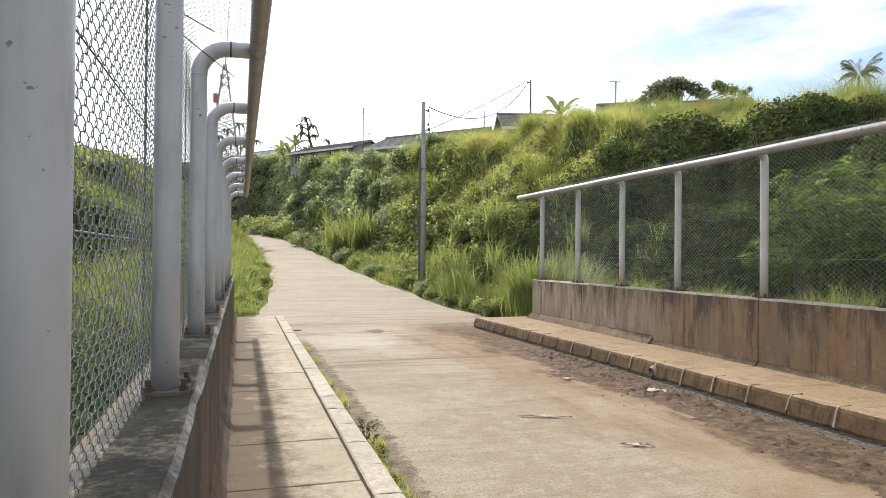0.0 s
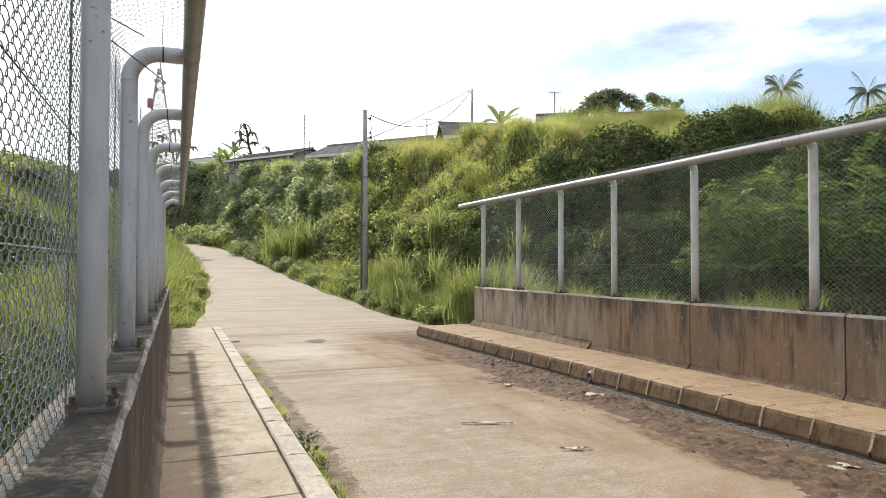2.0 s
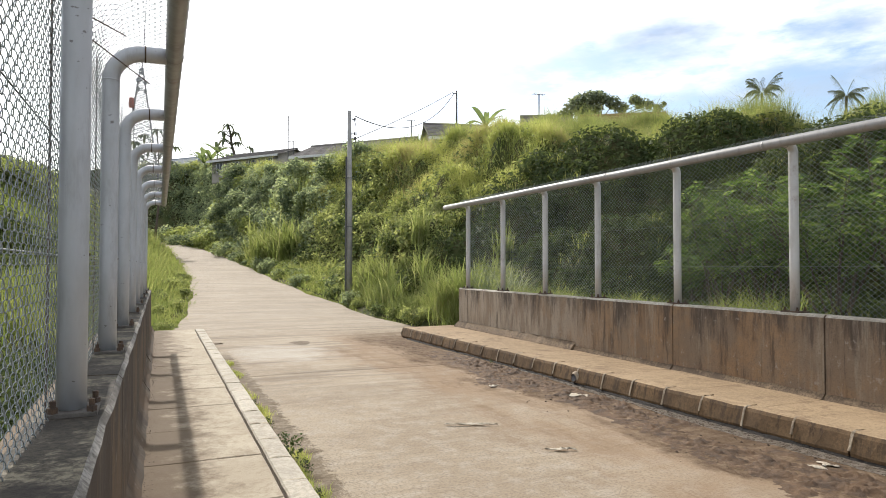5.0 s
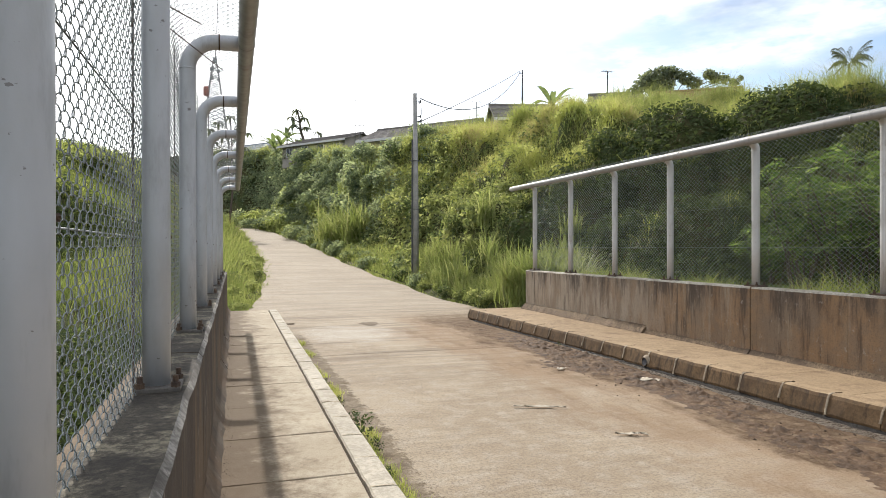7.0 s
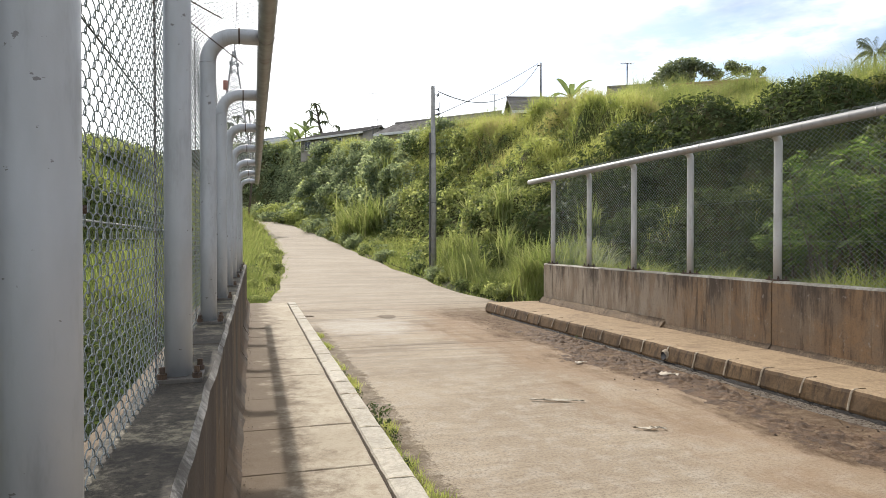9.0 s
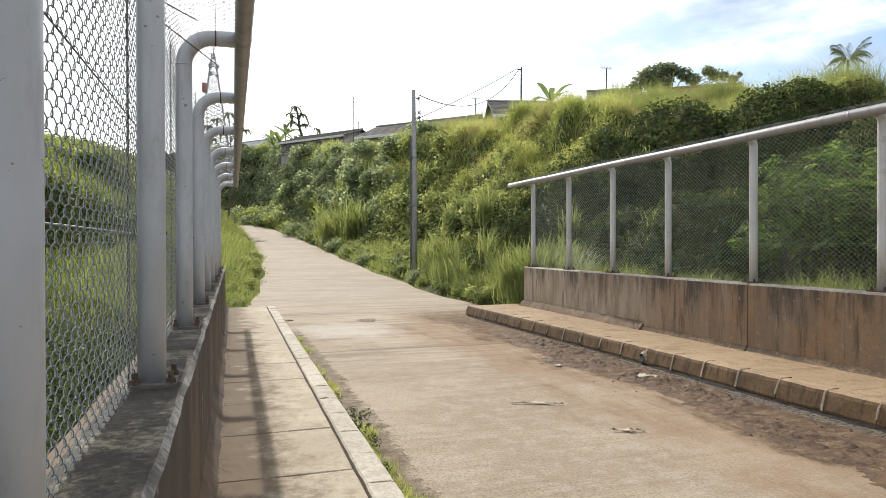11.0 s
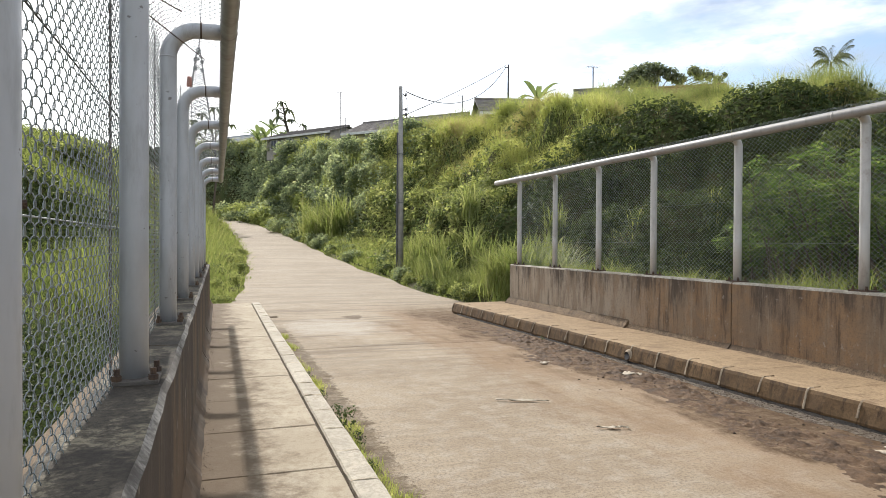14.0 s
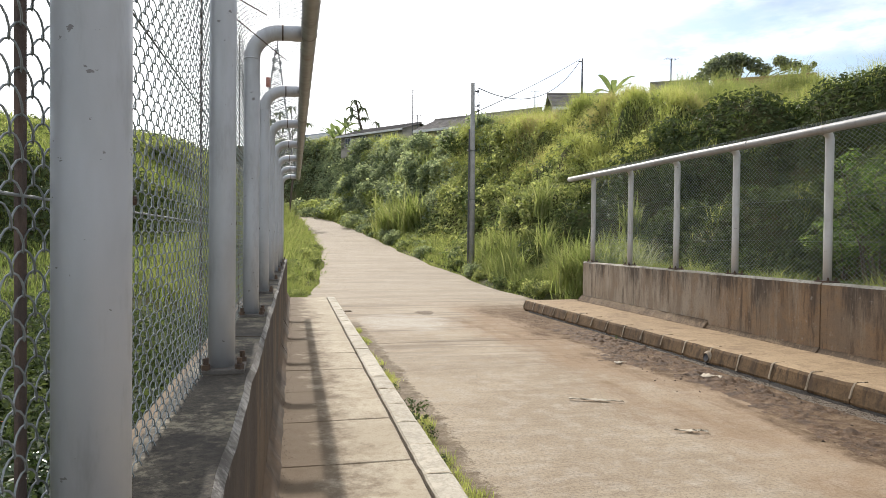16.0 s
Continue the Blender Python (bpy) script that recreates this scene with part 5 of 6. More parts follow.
def broad_tree(name, at, height, lobes, count, size, label, material=None, trunk_r=0.16):
    """A trunk with limbs to each lobe of an uneven leafy crown; lobes are (x, y, z, r) from the foot."""
    tree = thing(name, at, label, "tree")
    bm = bmesh.new()
    fork = Vector((0, 0, height * 0.5))
    limb(bm, (0, 0, -0.3), fork, trunk_r, trunk_r * 0.7, 9, 0.04, height)
    for k, (x, y, z, r) in enumerate(lobes):
        limb(bm, fork * (0.75 + 0.05 * (k % 4)), (x, y, z), trunk_r * 0.45, trunk_r * 0.1, 6, 0.08, k)
    part("trunk", bm, M_BARK, tree, smooth=True)
    crown = clump_mesh("crown", [((x, y, z), r) for x, y, z, r in lobes], count, size, material or M_TREE, int(height * 10))
    crown.parent = tree
    return tree


def strip_leaf(base, way, length, width, droop, lift, segs=8, fold=0.25, tear=0.0, rnd_=None):
    """Corners and faces of one long arched leaf with a midrib fold."""
    way = Vector(way).normalized()
    side = Vector((-way.y, way.x, 0)).normalized()
    v, f = [], []
    for k in range(segs + 1):
        u = k / segs
        p = Vector(base) + way * length * (u - 0.12 * u * u) + Vector((0, 0, lift * length * u - droop * length * u * u))
        w = width * 0.5 * (math.sin(math.pi * min(1, u * 0.92 + 0.08)) ** 0.6) * (1 - tear * (rnd_.random() if rnd_ else 0))
        v += [p - side * w + Vector((0, 0, fold * w)), p, p + side * w + Vector((0, 0, fold * w))]
    for k in range(segs):
        a = 3 * k
        f += [(a, a + 1, a + 4, a + 3), (a + 1, a + 2, a + 5, a + 4)]
    return v, f


def sparse_tree(at, height, tufts, leaf, seed, label, trunk_r=0.07):
    """A thin bare trunk; each bough ends in a tuft of long drooping leaves; tufts are (x, y, z) from the foot."""
    r = random.Random(seed)
    tree = thing("tree", at, label, "tree")
    bm = bmesh.new()
    top = Vector((tufts[0][0], tufts[0][1], height))
    limb(bm, (0, 0, -0.4), top, trunk_r, trunk_r * 0.45, 8, 0.03, seed)
    for k, t in enumerate(tufts):
        limb(bm, top * min(0.97, max(0.4, t[2] / height - 0.08)), t, trunk_r * 0.45, trunk_r * 0.18, 5, 0.06, k)
    part("trunk", bm, M_BARK, tree, smooth=True)
    for t in tufts:
        v, f = [], []
        for k in range(8):
            a = math.tau * k / 8 + r.uniform(-0.4, 0.4)
            q, g = strip_leaf(t, (math.cos(a), math.sin(a), 0), leaf * r.uniform(0.7, 1.2), leaf * 0.30, r.uniform(0.7, 1.3), r.uniform(0.1, 0.7), 5, 0.3)
            f += [tuple(i + len(v) for i in face) for face in g]
            v += q
        sheet("leaf_tuft", v, f, M_PALM, tree)
    return tree


def banana_plant(at, height, count, leaf, seed, label="banana plant with broad ragged leaves on the bank"):
    r = random.Random(seed)
    p = thing("banana_plant", at, label, "banana plant", "banana plants")
    bm = bmesh.new()
    limb(bm, (0, 0, -0.3), (r.uniform(-0.1, 0.1), 0, height * 0.55), 0.12, 0.07, 9, 0.02, seed)
    part("stem", bm, M_BANANA, p, "green stem", True)
    for k in range(count):
        a = math.tau * k / count + r.uniform(-0.3, 0.3)
        v, f = strip_leaf((0, 0, height * 0.5), (math.cos(a), math.sin(a), 0), leaf * r.uniform(0.8, 1.1), leaf * 0.26, r.uniform(0.35, 0.8), r.uniform(0.7, 1.25), 9, 0.3, 0.25, r)
        sheet("leaf", v, f, M_BANANA, p)
    return p


def coconut_palm(at, height, frond, seed, count=26):
    r = random.Random(seed)
    p = thing("coconut_palm", at, "coconut palm with a feathery crown behind the bank", "palm", "coconut palms")
    bm = bmesh.new()
    limb(bm, (0, 0, -0.5), (0.3, 0, height), 0.12, 0.07, 9, 0.03, seed)
    part("trunk", bm, M_BARK, p, smooth=True)
    for k in range(count):
        a = math.tau * k * 0.618 + r.uniform(-0.2, 0.2)
        lift, droop = r.uniform(-0.1, 1.7), r.uniform(0.45, 1.0)
        way = Vector((math.cos(a), math.sin(a), 0))
        side = Vector((-way.y, way.x, 0))
        L = frond * r.uniform(0.8, 1.05)
        v, f = [], []
        n = 38
        for j in range(n):
            u = 0.12 + 0.88 * j / n
            c = Vector((0.3, 0, height)) + way * L * (u - 0.18 * u * u) + Vector((0, 0, lift * L * u - droop * 1.25 * L * u * u))
            ln = 0.24 * frond * math.sin(math.pi * (0.12 + 0.85 * u)) ** 0.7
            for s in (-1, 1):
                tip = c + side * s * ln * 0.55 + way * ln * 0.40 + Vector((0, 0, -ln * r.uniform(0.5, 1.1)))
                b = len(v)
                v += [c - way * 0.008 * frond, c + way * 0.008 * frond, tip]
                f.append((b, b + 1, b + 2))
        sheet("frond", v, f, M_PALM, p)
    return p


def feather_shrub(at, seed, reach, high, stems=9, label="shrub with light green feathery leaves behind the mesh"):
    """Thin stems that carry many pinnate leaves."""
    r = random.Random(seed)
    p = thing("feathery_shrub", at, label, "shrub")
    v, f = [], []
    wood = bmesh.new()
    for k in range(stems):
        a = math.tau * k / stems + r.uniform(-0.3, 0.3)
        tip = Vector((math.cos(a) * reach * r.uniform(0.3, 1.0), math.sin(a) * reach * 1.25 * r.uniform(0.3, 1.0), high * r.uniform(0.6, 1.0)))
        limb(wood, (r.uniform(-0.15, 0.15), r.uniform(-0.15, 0.15), -0.1), tip, 0.022, 0.006, 5, 0.12, k + seed)
        for j in range(6):
            u = 0.45 + 0.55 * j / 5
            start = tip * u + Vector((0, 0, 0.1 * math.sin(u * 3)))
            b = r.uniform(0, math.tau)
            end = start + Vector((math.cos(b), math.sin(b), r.uniform(0.1, 1.0))).normalized() * r.uniform(0.25, 0.55)
            limb(wood, start, end, 0.007, 0.002, 4, 0.1, j)
            for i_ in range(5):
                c = start.lerp(end, 0.25 + 0.75 * i_ / 4)
                g = r.uniform(0, math.tau)
                way = Vector((math.cos(g), math.sin(g), r.uniform(-0.6, 0.7))).normalized()
                side = way.cross(Vector((r.uniform(-0.7, 0.7), r.uniform(-0.7, 0.7), 1))).normalized()
                down = way.cross(side)
                L = r.uniform(0.22, 0.42)
                for q in range(7):
                    w = 0.12 + 0.88 * q / 7
                    m = c + way * L * w + Vector((0, 0, -0.3 * L * w * w))
                    ln = 0.095 * math.sin(math.pi * (0.15 + 0.8 * w)) ** 0.6
                    for s in (-1, 1):
                        tip2 = m + side * s * ln + way * ln * 0.3 + down * ln * 0.15
                        i = len(v)
                        v += [m - way * 0.010, (m + tip2) * 0.5 + way * 0.020, tip2, (m + tip2) * 0.5 - way * 0.017]
                        f.append((i, i + 1, i + 2, i + 3))
    part("stem_tangle", wood, M_BARK, p, "thin brown stems", True)
    tagged(sheet("foliage", v, f, M_FEATHER, p), "light green feathery leaves")
    return p


def on_land(x, y, up=0.0):
    return (x, y, float(land(x, y)) + up)


for k, (x, y, reach, high, stems) in enumerate(((9.2, 6.7, 1.15, 2.6, 12), (9.6, 8.2, 1.0, 2.5, 11), (9.9, 9.5, 0.9, 2.5, 10), (9.1, 4.9, 1.0, 1.9, 7), (10.4, 6.2, 1.3, 2.9, 9), (8.9, 3.4, 1.0, 2.0, 9), (10.4, 10.8, 0.8, 1.4, 5))):
    feather_shrub(on_land(x, y), 3 + k, reach, high, stems)


def fern(at, seed, size):
    r = random.Random(seed)
    p = thing("fern", at, "low fern with spread fronds behind the parapet", "fern", "ferns")
    for k in range(9):
        a = math.tau * k / 9 + r.uniform(-0.3, 0.3)
        way, side = Vector((math.cos(a), math.sin(a), 0)), Vector((-math.sin(a), math.cos(a), 0))
        v, f = [], []
        for j in range(16):
            u = 0.1 + 0.9 * j / 16
            c = way * size * u + Vector((0, 0, size * (0.75 * u - 0.7 * u * u)))
            ln = size * 0.22 * math.sin(math.pi * (0.1 + 0.88 * u)) ** 0.7
            for s in (-1, 1):
                i = len(v)
                v += [c - way * size * 0.02, c + side * s * ln + way * ln * 0.4, c + way * size * 0.03]
                f.append((i, i + 1, i + 2))
        sheet("frond", v, f, M_FEATHER, p)
    return p


for k, (x, y, s) in enumerate(((8.9, 7.1, 0.62), (8.6, 5.2, 0.5), (9.3, 9.9, 0.5))):
    fern(on_land(x, y, 0.25), k, s)

broad_tree("tree", on_land(29.6, 40.5, 0.85), 4.4, [(-1.9, 0, 3.6, 0.55), (-1.3, 0.2, 4.1, 0.55), (-0.7, 0.6, 4.5, 0.5), (-0.2, 0, 4.6, 0.6), (0.4, -0.3, 4.7, 0.5), (0.9, -0.4, 4.5, 0.5), (1.3, -0.8, 4.2, 0.55), (1.7, -1.2, 3.8, 0.5), (2.4, -1.9, 4.3, 0.45), (2.8, -2.0, 4.0, 0.45), (3.2, -2.4, 3.9, 0.4), (0.3, 0.4, 4.0, 0.8), (-0.6, 0.2, 3.7, 0.8), (3.7, -2.8, 3.6, 0.35), (-2.4, 0.3, 3.2, 0.35), (4.1, -3.0, 3.9, 0.2)], 4200, 0.15, "dark leafy tree behind the houses on the bank", M_HAZE)
sparse_tree(on_land(0.1, 76.0), 12.0, [(0.2, 0, 12.2), (-1.0, 0, 11.5), (1.2, 0, 11.3), (-1.9, 0, 10.8), (2.0, 0, 10.5), (-0.6, 0, 10.2), (0.9, 0, 9.9), (-1.5, 0, 9.4), (1.6, 0, 9.0), (-0.5, 0.3, 8.6)], 0.95, 8, "tall sparse tree with spread boughs", 0.13)
foot_z = float(land(9.93, 91.0))
sparse_tree(on_land(9.93, 91.0), 20.1 - foot_z, [(-1.0, 0, 20.1 - foot_z), (-1.7, 0, 19.1 - foot_z), (-0.2, 0, 19.2 - foot_z), (-1.5, 0, 18.1 - foot_z), (0.1, 0, 17.9 - foot_z)], 1.25, 9, "thin tree with a few drooping leaves", 0.24)
foot_z = float(land(11.0, 85.5))
sparse_tree(on_land(11.0, 85.5), 16.4 - foot_z, [(0.0, 0, 16.4 - foot_z), (0.7, 0, 15.8 - foot_z), (-0.6, 0, 15.6 - foot_z)], 0.9, 10, "small tree with sparse leaves", 0.10)
coconut_palm(on_land(34.5, 30.0), 12.55 - float(land(34.5, 30.0)), 1.5, 1)
coconut_palm(on_land(37.5, 26.6), 11.9 - float(land(37.5, 26.6)), 1.4, 2)
for k, (x, y, h, n, leaf) in enumerate(((18.7, 36.4, 2.5, 7, 1.7), (17.6, 36.6, 1.2, 5, 1.0), (6.7, 103.0, 4.6, 8, 2.8), (7.4, 99.0, 4.2, 7, 2.5), (8.0, 95.5, 4.4, 7, 2.5), (8.7, 90.0, 3.6, 7, 2.2), (9.3, 85.5, 3.0, 6, 1.9), (11.3, 62.5, 1.6, 5, 1.3))):
    banana_plant(on_land(x, y, -0.2), 2 * (10.5 - float(land(x, y))) if k == 0 else h, n, leaf, k)
dark_cane = tagged(reed_mesh(12, 240, 1.9), "dense dark clump of upright cane on the crest", "cane", "reed clumps")
dark_cane.data.materials[0] = M_PALM
dark_cane.location = on_land(25.1, 16.4)
plant(dark_cane, 26.2, 16.2, 0.9, 130, 0.0)


# ---- poles, cables, masts ----
def cable(name, a, b, sag, r, label, group="overhead cables"):
    a, b = Vector(a), Vector(b)
    bm = bmesh.new()
    tube(bm, [a.lerp(b, k / 24) - Vector((0, 0, 4 * sag * (k / 24) * (1 - k / 24))) for k in range(25)], r, 5)
    return tagged(part(name, bm, M_CABLE), label, "cable", group)


px_, py_ = 7.36, 26.5
pole = thing("utility_pole", on_land(px_, py_), "slim grey concrete utility pole at the foot of the bank", "pole")
top = 8.1 - pole.location.z
bm = bmesh.new()
tube(bm, [(0, 0, -0.4), (0, 0, top * 0.5), (-0.03, 0, top)], [0.125, 0.105, 0.08], 16)
part("shaft", bm, M_POLE, pole, smooth=True)
bm = bmesh.new()
tube(bm, [(-0.17, -0.02, -0.3), (-0.16, -0.02, 2.5), (-0.15, -0.02, top - 1.9)], 0.035, 8)
part("conduit", bm, M_DARKPOLE, pole, "dark pipe strapped to the shaft")
for z in (2.9, 4.9):
    bm = bmesh.new()
    block(bm, (-0.205, -0.125, z), (0.11, 0.115, z + 0.018), 0.004, 1)
    part("strap", bm, M_DARKPOLE, pole)
for z in (top - 0.35, top - 0.95, top - 1.15):
    bm = bmesh.new()
    tube(bm, [(0.06, -0.05, z), (0.18, -0.08, z)], 0.02, 6)
    tube(bm, [(0.18, -0.08, z - 0.05), (0.18, -0.08, z + 0.07)], 0.035, 8)
    part("insulator", bm, M_DARKPOLE, pole)
bm = bmesh.new()
tube(bm, [(0.05, -0.09, top - 0.3), (0.20, -0.1, top - 0.5), (0.24, -0.1, top - 0.95), (0.2, -0.1, top - 1.3), (0.14, -0.1, top - 1.5)], 0.012, 5)
part("hanging_wire", bm, M_CABLE, pole)
pole2 = thing("utility_pole", on_land(20.89, 45.45), "dark thin steel utility pole on top of the bank", "pole")
t2 = 14.95 - pole2.location.z
bm = bmesh.new()
tube(bm, [(0, 0, -0.4), (0, 0, t2 * 0.6), (0, 0, t2)], [0.085, 0.07, 0.055], 10)
part("shaft", bm, M_DARKPOLE, pole2, smooth=True)
bm = bmesh.new()
block(bm, (-0.3, -0.03, t2 - 0.25), (0.05, 0.03, t2 - 0.19), 0.005, 1)
part("bracket", bm, M_DARKPOLE, pole2)
cable("overhead_cable", (7.55, 26.45, 7.9), (20.65, 45.4, 14.7), 1.35, 0.022, "black cable hanging between the two poles")
cable("overhead_cable", (7.55, 26.45, 6.95), (20.65, 45.4, 14.85), 0.12, 0.019, "thin taut black cable between the two poles")


def mast(x, y, top_z, kind, label):
    m = thing("antenna_mast", on_land(x, y), label, "antenna", "roof antennas")
    h = top_z - m.location.z
    bm = bmesh.new()
    tube(bm, [(0, 0, -0.2), (0, 0, h)], 0.040, 6)
    part("tube", bm, M_DARKPOLE, m)
    bm = bmesh.new()
    tube(bm, [(-0.45, 0, h - 0.05), (0.4, 0.1, h + 0.02)], 0.018, 5)
    part("boom", bm, M_DARKPOLE, m)
    for k in range(kind):
        bm = bmesh.new()
        u = -0.4 + 0.75 * k / max(1, kind - 1)
        tube(bm, [(u, -0.28, h - 0.02), (u + 0.02, 0.28, h - 0.02)], 0.012, 5)
        part("element", bm, M_DARKPOLE, m)


mast(11.9, 64.9, 16.25, 4, "thin television aerial on a tall tube")
mast(12.6, 66.0, 14.0, 3, "thin television aerial above the roof")
mast(19.9, 52.4, 14.0, 5, "thin television aerial above the roof")
mast(23.7, 38.3, 13.3, 5, "thin television aerial above the bank")

tower = thing("lattice_tower", on_land(-2.0, 120.0), "far steel lattice radio tower", "tower")
zt = 34.2 - tower.location.z
for sx in (-1, 1):
    for sy in (-1, 1):
        part("leg", tube(bmesh.new(), [(sx * 2.6, sy * 2.6, -1), (sx * 0.2, sy * 0.2, zt)], 0.11, 5), M_MAST, tower)
for k in range(12):
    a, b = zt * k / 12, zt * (k + 1) / 12
    ra, rb = 2.6 - 2.4 * k / 12, 2.6 - 2.4 * (k + 1) / 12
    bm = bmesh.new()
    for s in (-1, 1):
        tube(bm, [(-ra, s * ra, a), (rb, s * rb, b)], 0.06, 4)
        tube(bm, [(ra, s * ra, a), (-rb, s * rb, b)], 0.06, 4)
        tube(bm, [(s * ra, -ra, a), (s * rb, rb, b)], 0.06, 4)
        tube(bm, [(s * ra, ra, a), (s * rb, -rb, b)], 0.06, 4)
    part("bracing", bm, M_MAST, tower)
bm = bmesh.new()
tube(bm, [(0, 0, zt - 1), (0.3, 0, zt + 4), (0.6, 0, zt + 12)], [0.12, 0.08, 0.05], 6)
part("spire", bm, M_MAST, tower)
for z in (zt - 2.2, zt - 3.6):
    bm = bmesh.new()
    tube(bm, [(-0.5, -0.9, z), (-0.5, -0.4, z)], 0.35, 12)
    part("dish", bm, M_MAST, tower)
    part("dish", tube(bmesh.new(), [(0.6, -0.9, z - 0.3), (0.6, -0.4, z - 0.3)], 0.3, 12), M_MAST, tower)
M_RED = plain("faded_red_tank", (0.50, 0.20, 0.15), (0.42, 0.15, 0.11), 1.0, 0.6)
tank = thing("water_tank", on_land(-3.9, 117.0), "red water tank on a tall far stand", "water tank")
zk = 26.9 - tank.location.z
for sx in (0.55,):
    bm = bmesh.new()
    tube(bm, [(sx, 0, zk), (sx, 0, zk + 0.1), (sx, 0, zk + 1.4), (sx, 0, zk + 1.6)], [0.36, 0.42, 0.42, 0.3], 14)
    part("tank", bm, M_RED, tank, smooth=True)
for sx in (-0.8, 0.9):
    bm = bmesh.new()
    tube(bm, [(sx * 1.2, 0, -0.6), (sx, 0, zk)], 0.07, 5)
    part("stand_leg", bm, M_DARKPOLE, tank)


# ---- houses on the bank ----
def house(at, base, length, depth, eave, ridge, turn, roof, label, windows=0, wall=None):
    h = thing("house", (at[0], at[1], base), label, "house")
    h.rotation_euler = (0, 0, radians(turn))
    e, r, l, d = eave - base, ridge - base, length / 2, depth / 2
    bm = bmesh.new()
    prism(bm, [(-d, -1.2), (-d, e), (0, r - 0.12), (d, e), (d, -1.2)], -l, l)
    bmesh.ops.rotate(bm, verts=bm.verts, matrix=Matrix.Rotation(radians(90), 3, "Z"))
    part("wall", bm, wall or M_PLASTER, h)
    for s in (-1, 1):
        bm = bmesh.new()
        drop = (r - e) / d
        prism(bm, [(0, r - 0.02), (s * (d + 0.5), e - 0.5 * drop - 0.02), (s * (d + 0.5), e - 0.5 * drop + 0.08), (0, r + 0.08)], -l - 0.4, l + 0.4)
        bmesh.ops.rotate(bm, verts=bm.verts, matrix=Matrix.Rotation(radians(90), 3, "Z"))
        part("roof_slope", bm, roof, h)
        rows = 9
        for k in range(rows):
            u = (k + 0.5) / rows
            x, z = s * (d + 0.5) * u, r + 0.08 - ((r - e) + 0.5 * drop) * u
            part("tile_course", tube(bmesh.new(), [(-l - 0.4, -x, z + 0.01), (l + 0.4, -x, z + 0.01)], 0.035, 4), roof, h)
    bm = bmesh.new()
    tube(bm, [(-l - 0.42, 0, r + 0.1), (l + 0.42, 0, r + 0.1)], 0.12, 8)
    part("ridge_cap", bm, roof, h)
    bm = bmesh.new()
    block(bm, (-l - 0.4, -d - 0.55, e - 0.5 * (r - e) / d - 0.16), (l + 0.4, -d - 0.5, e - 0.5 * (r - e) / d + 0.06))
    part("fascia", bm, M_FASCIA, h, "white fascia board")
    for k in range(windows):
        x = -l + length * (k + 0.5) / windows
        w = part("window", block(bmesh.new(), (x - 0.55, -d - 0.06, e - 1.5), (x + 0.55, -d + 0.02, e - 0.35)), M_FASCIA, h)
        part("pane", block(bmesh.new(), (x - 0.46, -d - 0.07, e - 1.42), (x - 0.03, -d - 0.05, e - 0.43)), M_GLASS, w)
        part("pane", block(bmesh.new(), (x + 0.03, -d - 0.07, e - 1.42), (x + 0.46, -d - 0.05, e - 0.43)), M_GLASS, w)
    return h


M_BLUEROOF = plain("blue_grey_roof_sheet", (0.20, 0.24, 0.28), (0.15, 0.18, 0.21), 1.5, 0.7)
house((11.8, 82.0), 12.8, 10.6, 5.4, 14.35, 15.2, -53, M_ROOF, "single-storey house with a grey tiled roof", 4, M_TANWALL)
house((17.6, 59.0), 9.6, 10.5, 6.0, 11.75, 13.0, -48, M_ROOF, "long house with a low grey tiled roof", 0, M_TANWALL)
house((22.9, 50.0), 9.6, 4.6, 5.0, 12.0, 13.3, -14, M_ROOF, "small house with a grey tiled roof behind grass", 0, M_TANWALL)
house((5.0, 114.0), 15.9, 7.7, 6.0, 17.6, 18.8, -50, M_BLUEROOF, "house with a blue-grey sheet roof among bananas", 3)
house((30.0, 37.5), 8.8, 5.0, 4.5, 11.0, 12.2, -35, M_REDROOF, "house with a red-brown tiled roof half hidden by the bank")
house((26.3, 41.5), 8.8, 3.0, 3.5, 11.6, 12.6, -30, M_ROOF, "small outbuilding with a grey roof under the tree")


# ---- small things on the deck ----
def scrap(at, length, width, seed, label, turn):
    """A crumpled strip of plastic."""
    bm = bmesh.new()
    bmesh.ops.create_grid(bm, x_segments=14, y_segments=5, size=0.5)
    for v in bm.verts:
        q = noise.noise_vector(Vector((v.co.x * 5 + seed, v.co.y * 3, seed)))
        v.co = Vector((v.co.x * length + q.y * 0.03, v.co.y * width * (0.6 + 0.5 * math.sin(v.co.x * 9 + seed)) + q.x * 0.03, 0.010 + abs(q.z) * 0.035))
    ob = part("litter", bm, M_PAPER, smooth=True)
    ob.matrix_world = pose(*at, 0, 0, turn)
    mod = ob.modifiers.new("thick", "SOLIDIFY")
    mod.thickness = 0.003
    return tagged(ob, label, "litter", "scraps of litter")


scrap((3.22, 6.64, 0.0), 0.56, 0.07, 1, "crumpled white plastic scrap lying on the deck", -24)
scrap((3.56, 5.41, 0.0), 0.30, 0.07, 2, "thin torn plastic strip lying on the deck", -20)
scrap((5.25, 7.54, 0.0), 0.28, 0.20, 3, "flat white wrapper below the kerb", -35)
scrap((4.54, 8.61, 0.0), 0.16, 0.11, 4, "small crumpled white paper on the mud", 30)
scrap((5.38, 4.05, 0.0), 0.24, 0.16, 5, "crumpled white bag near the kerb", 10)

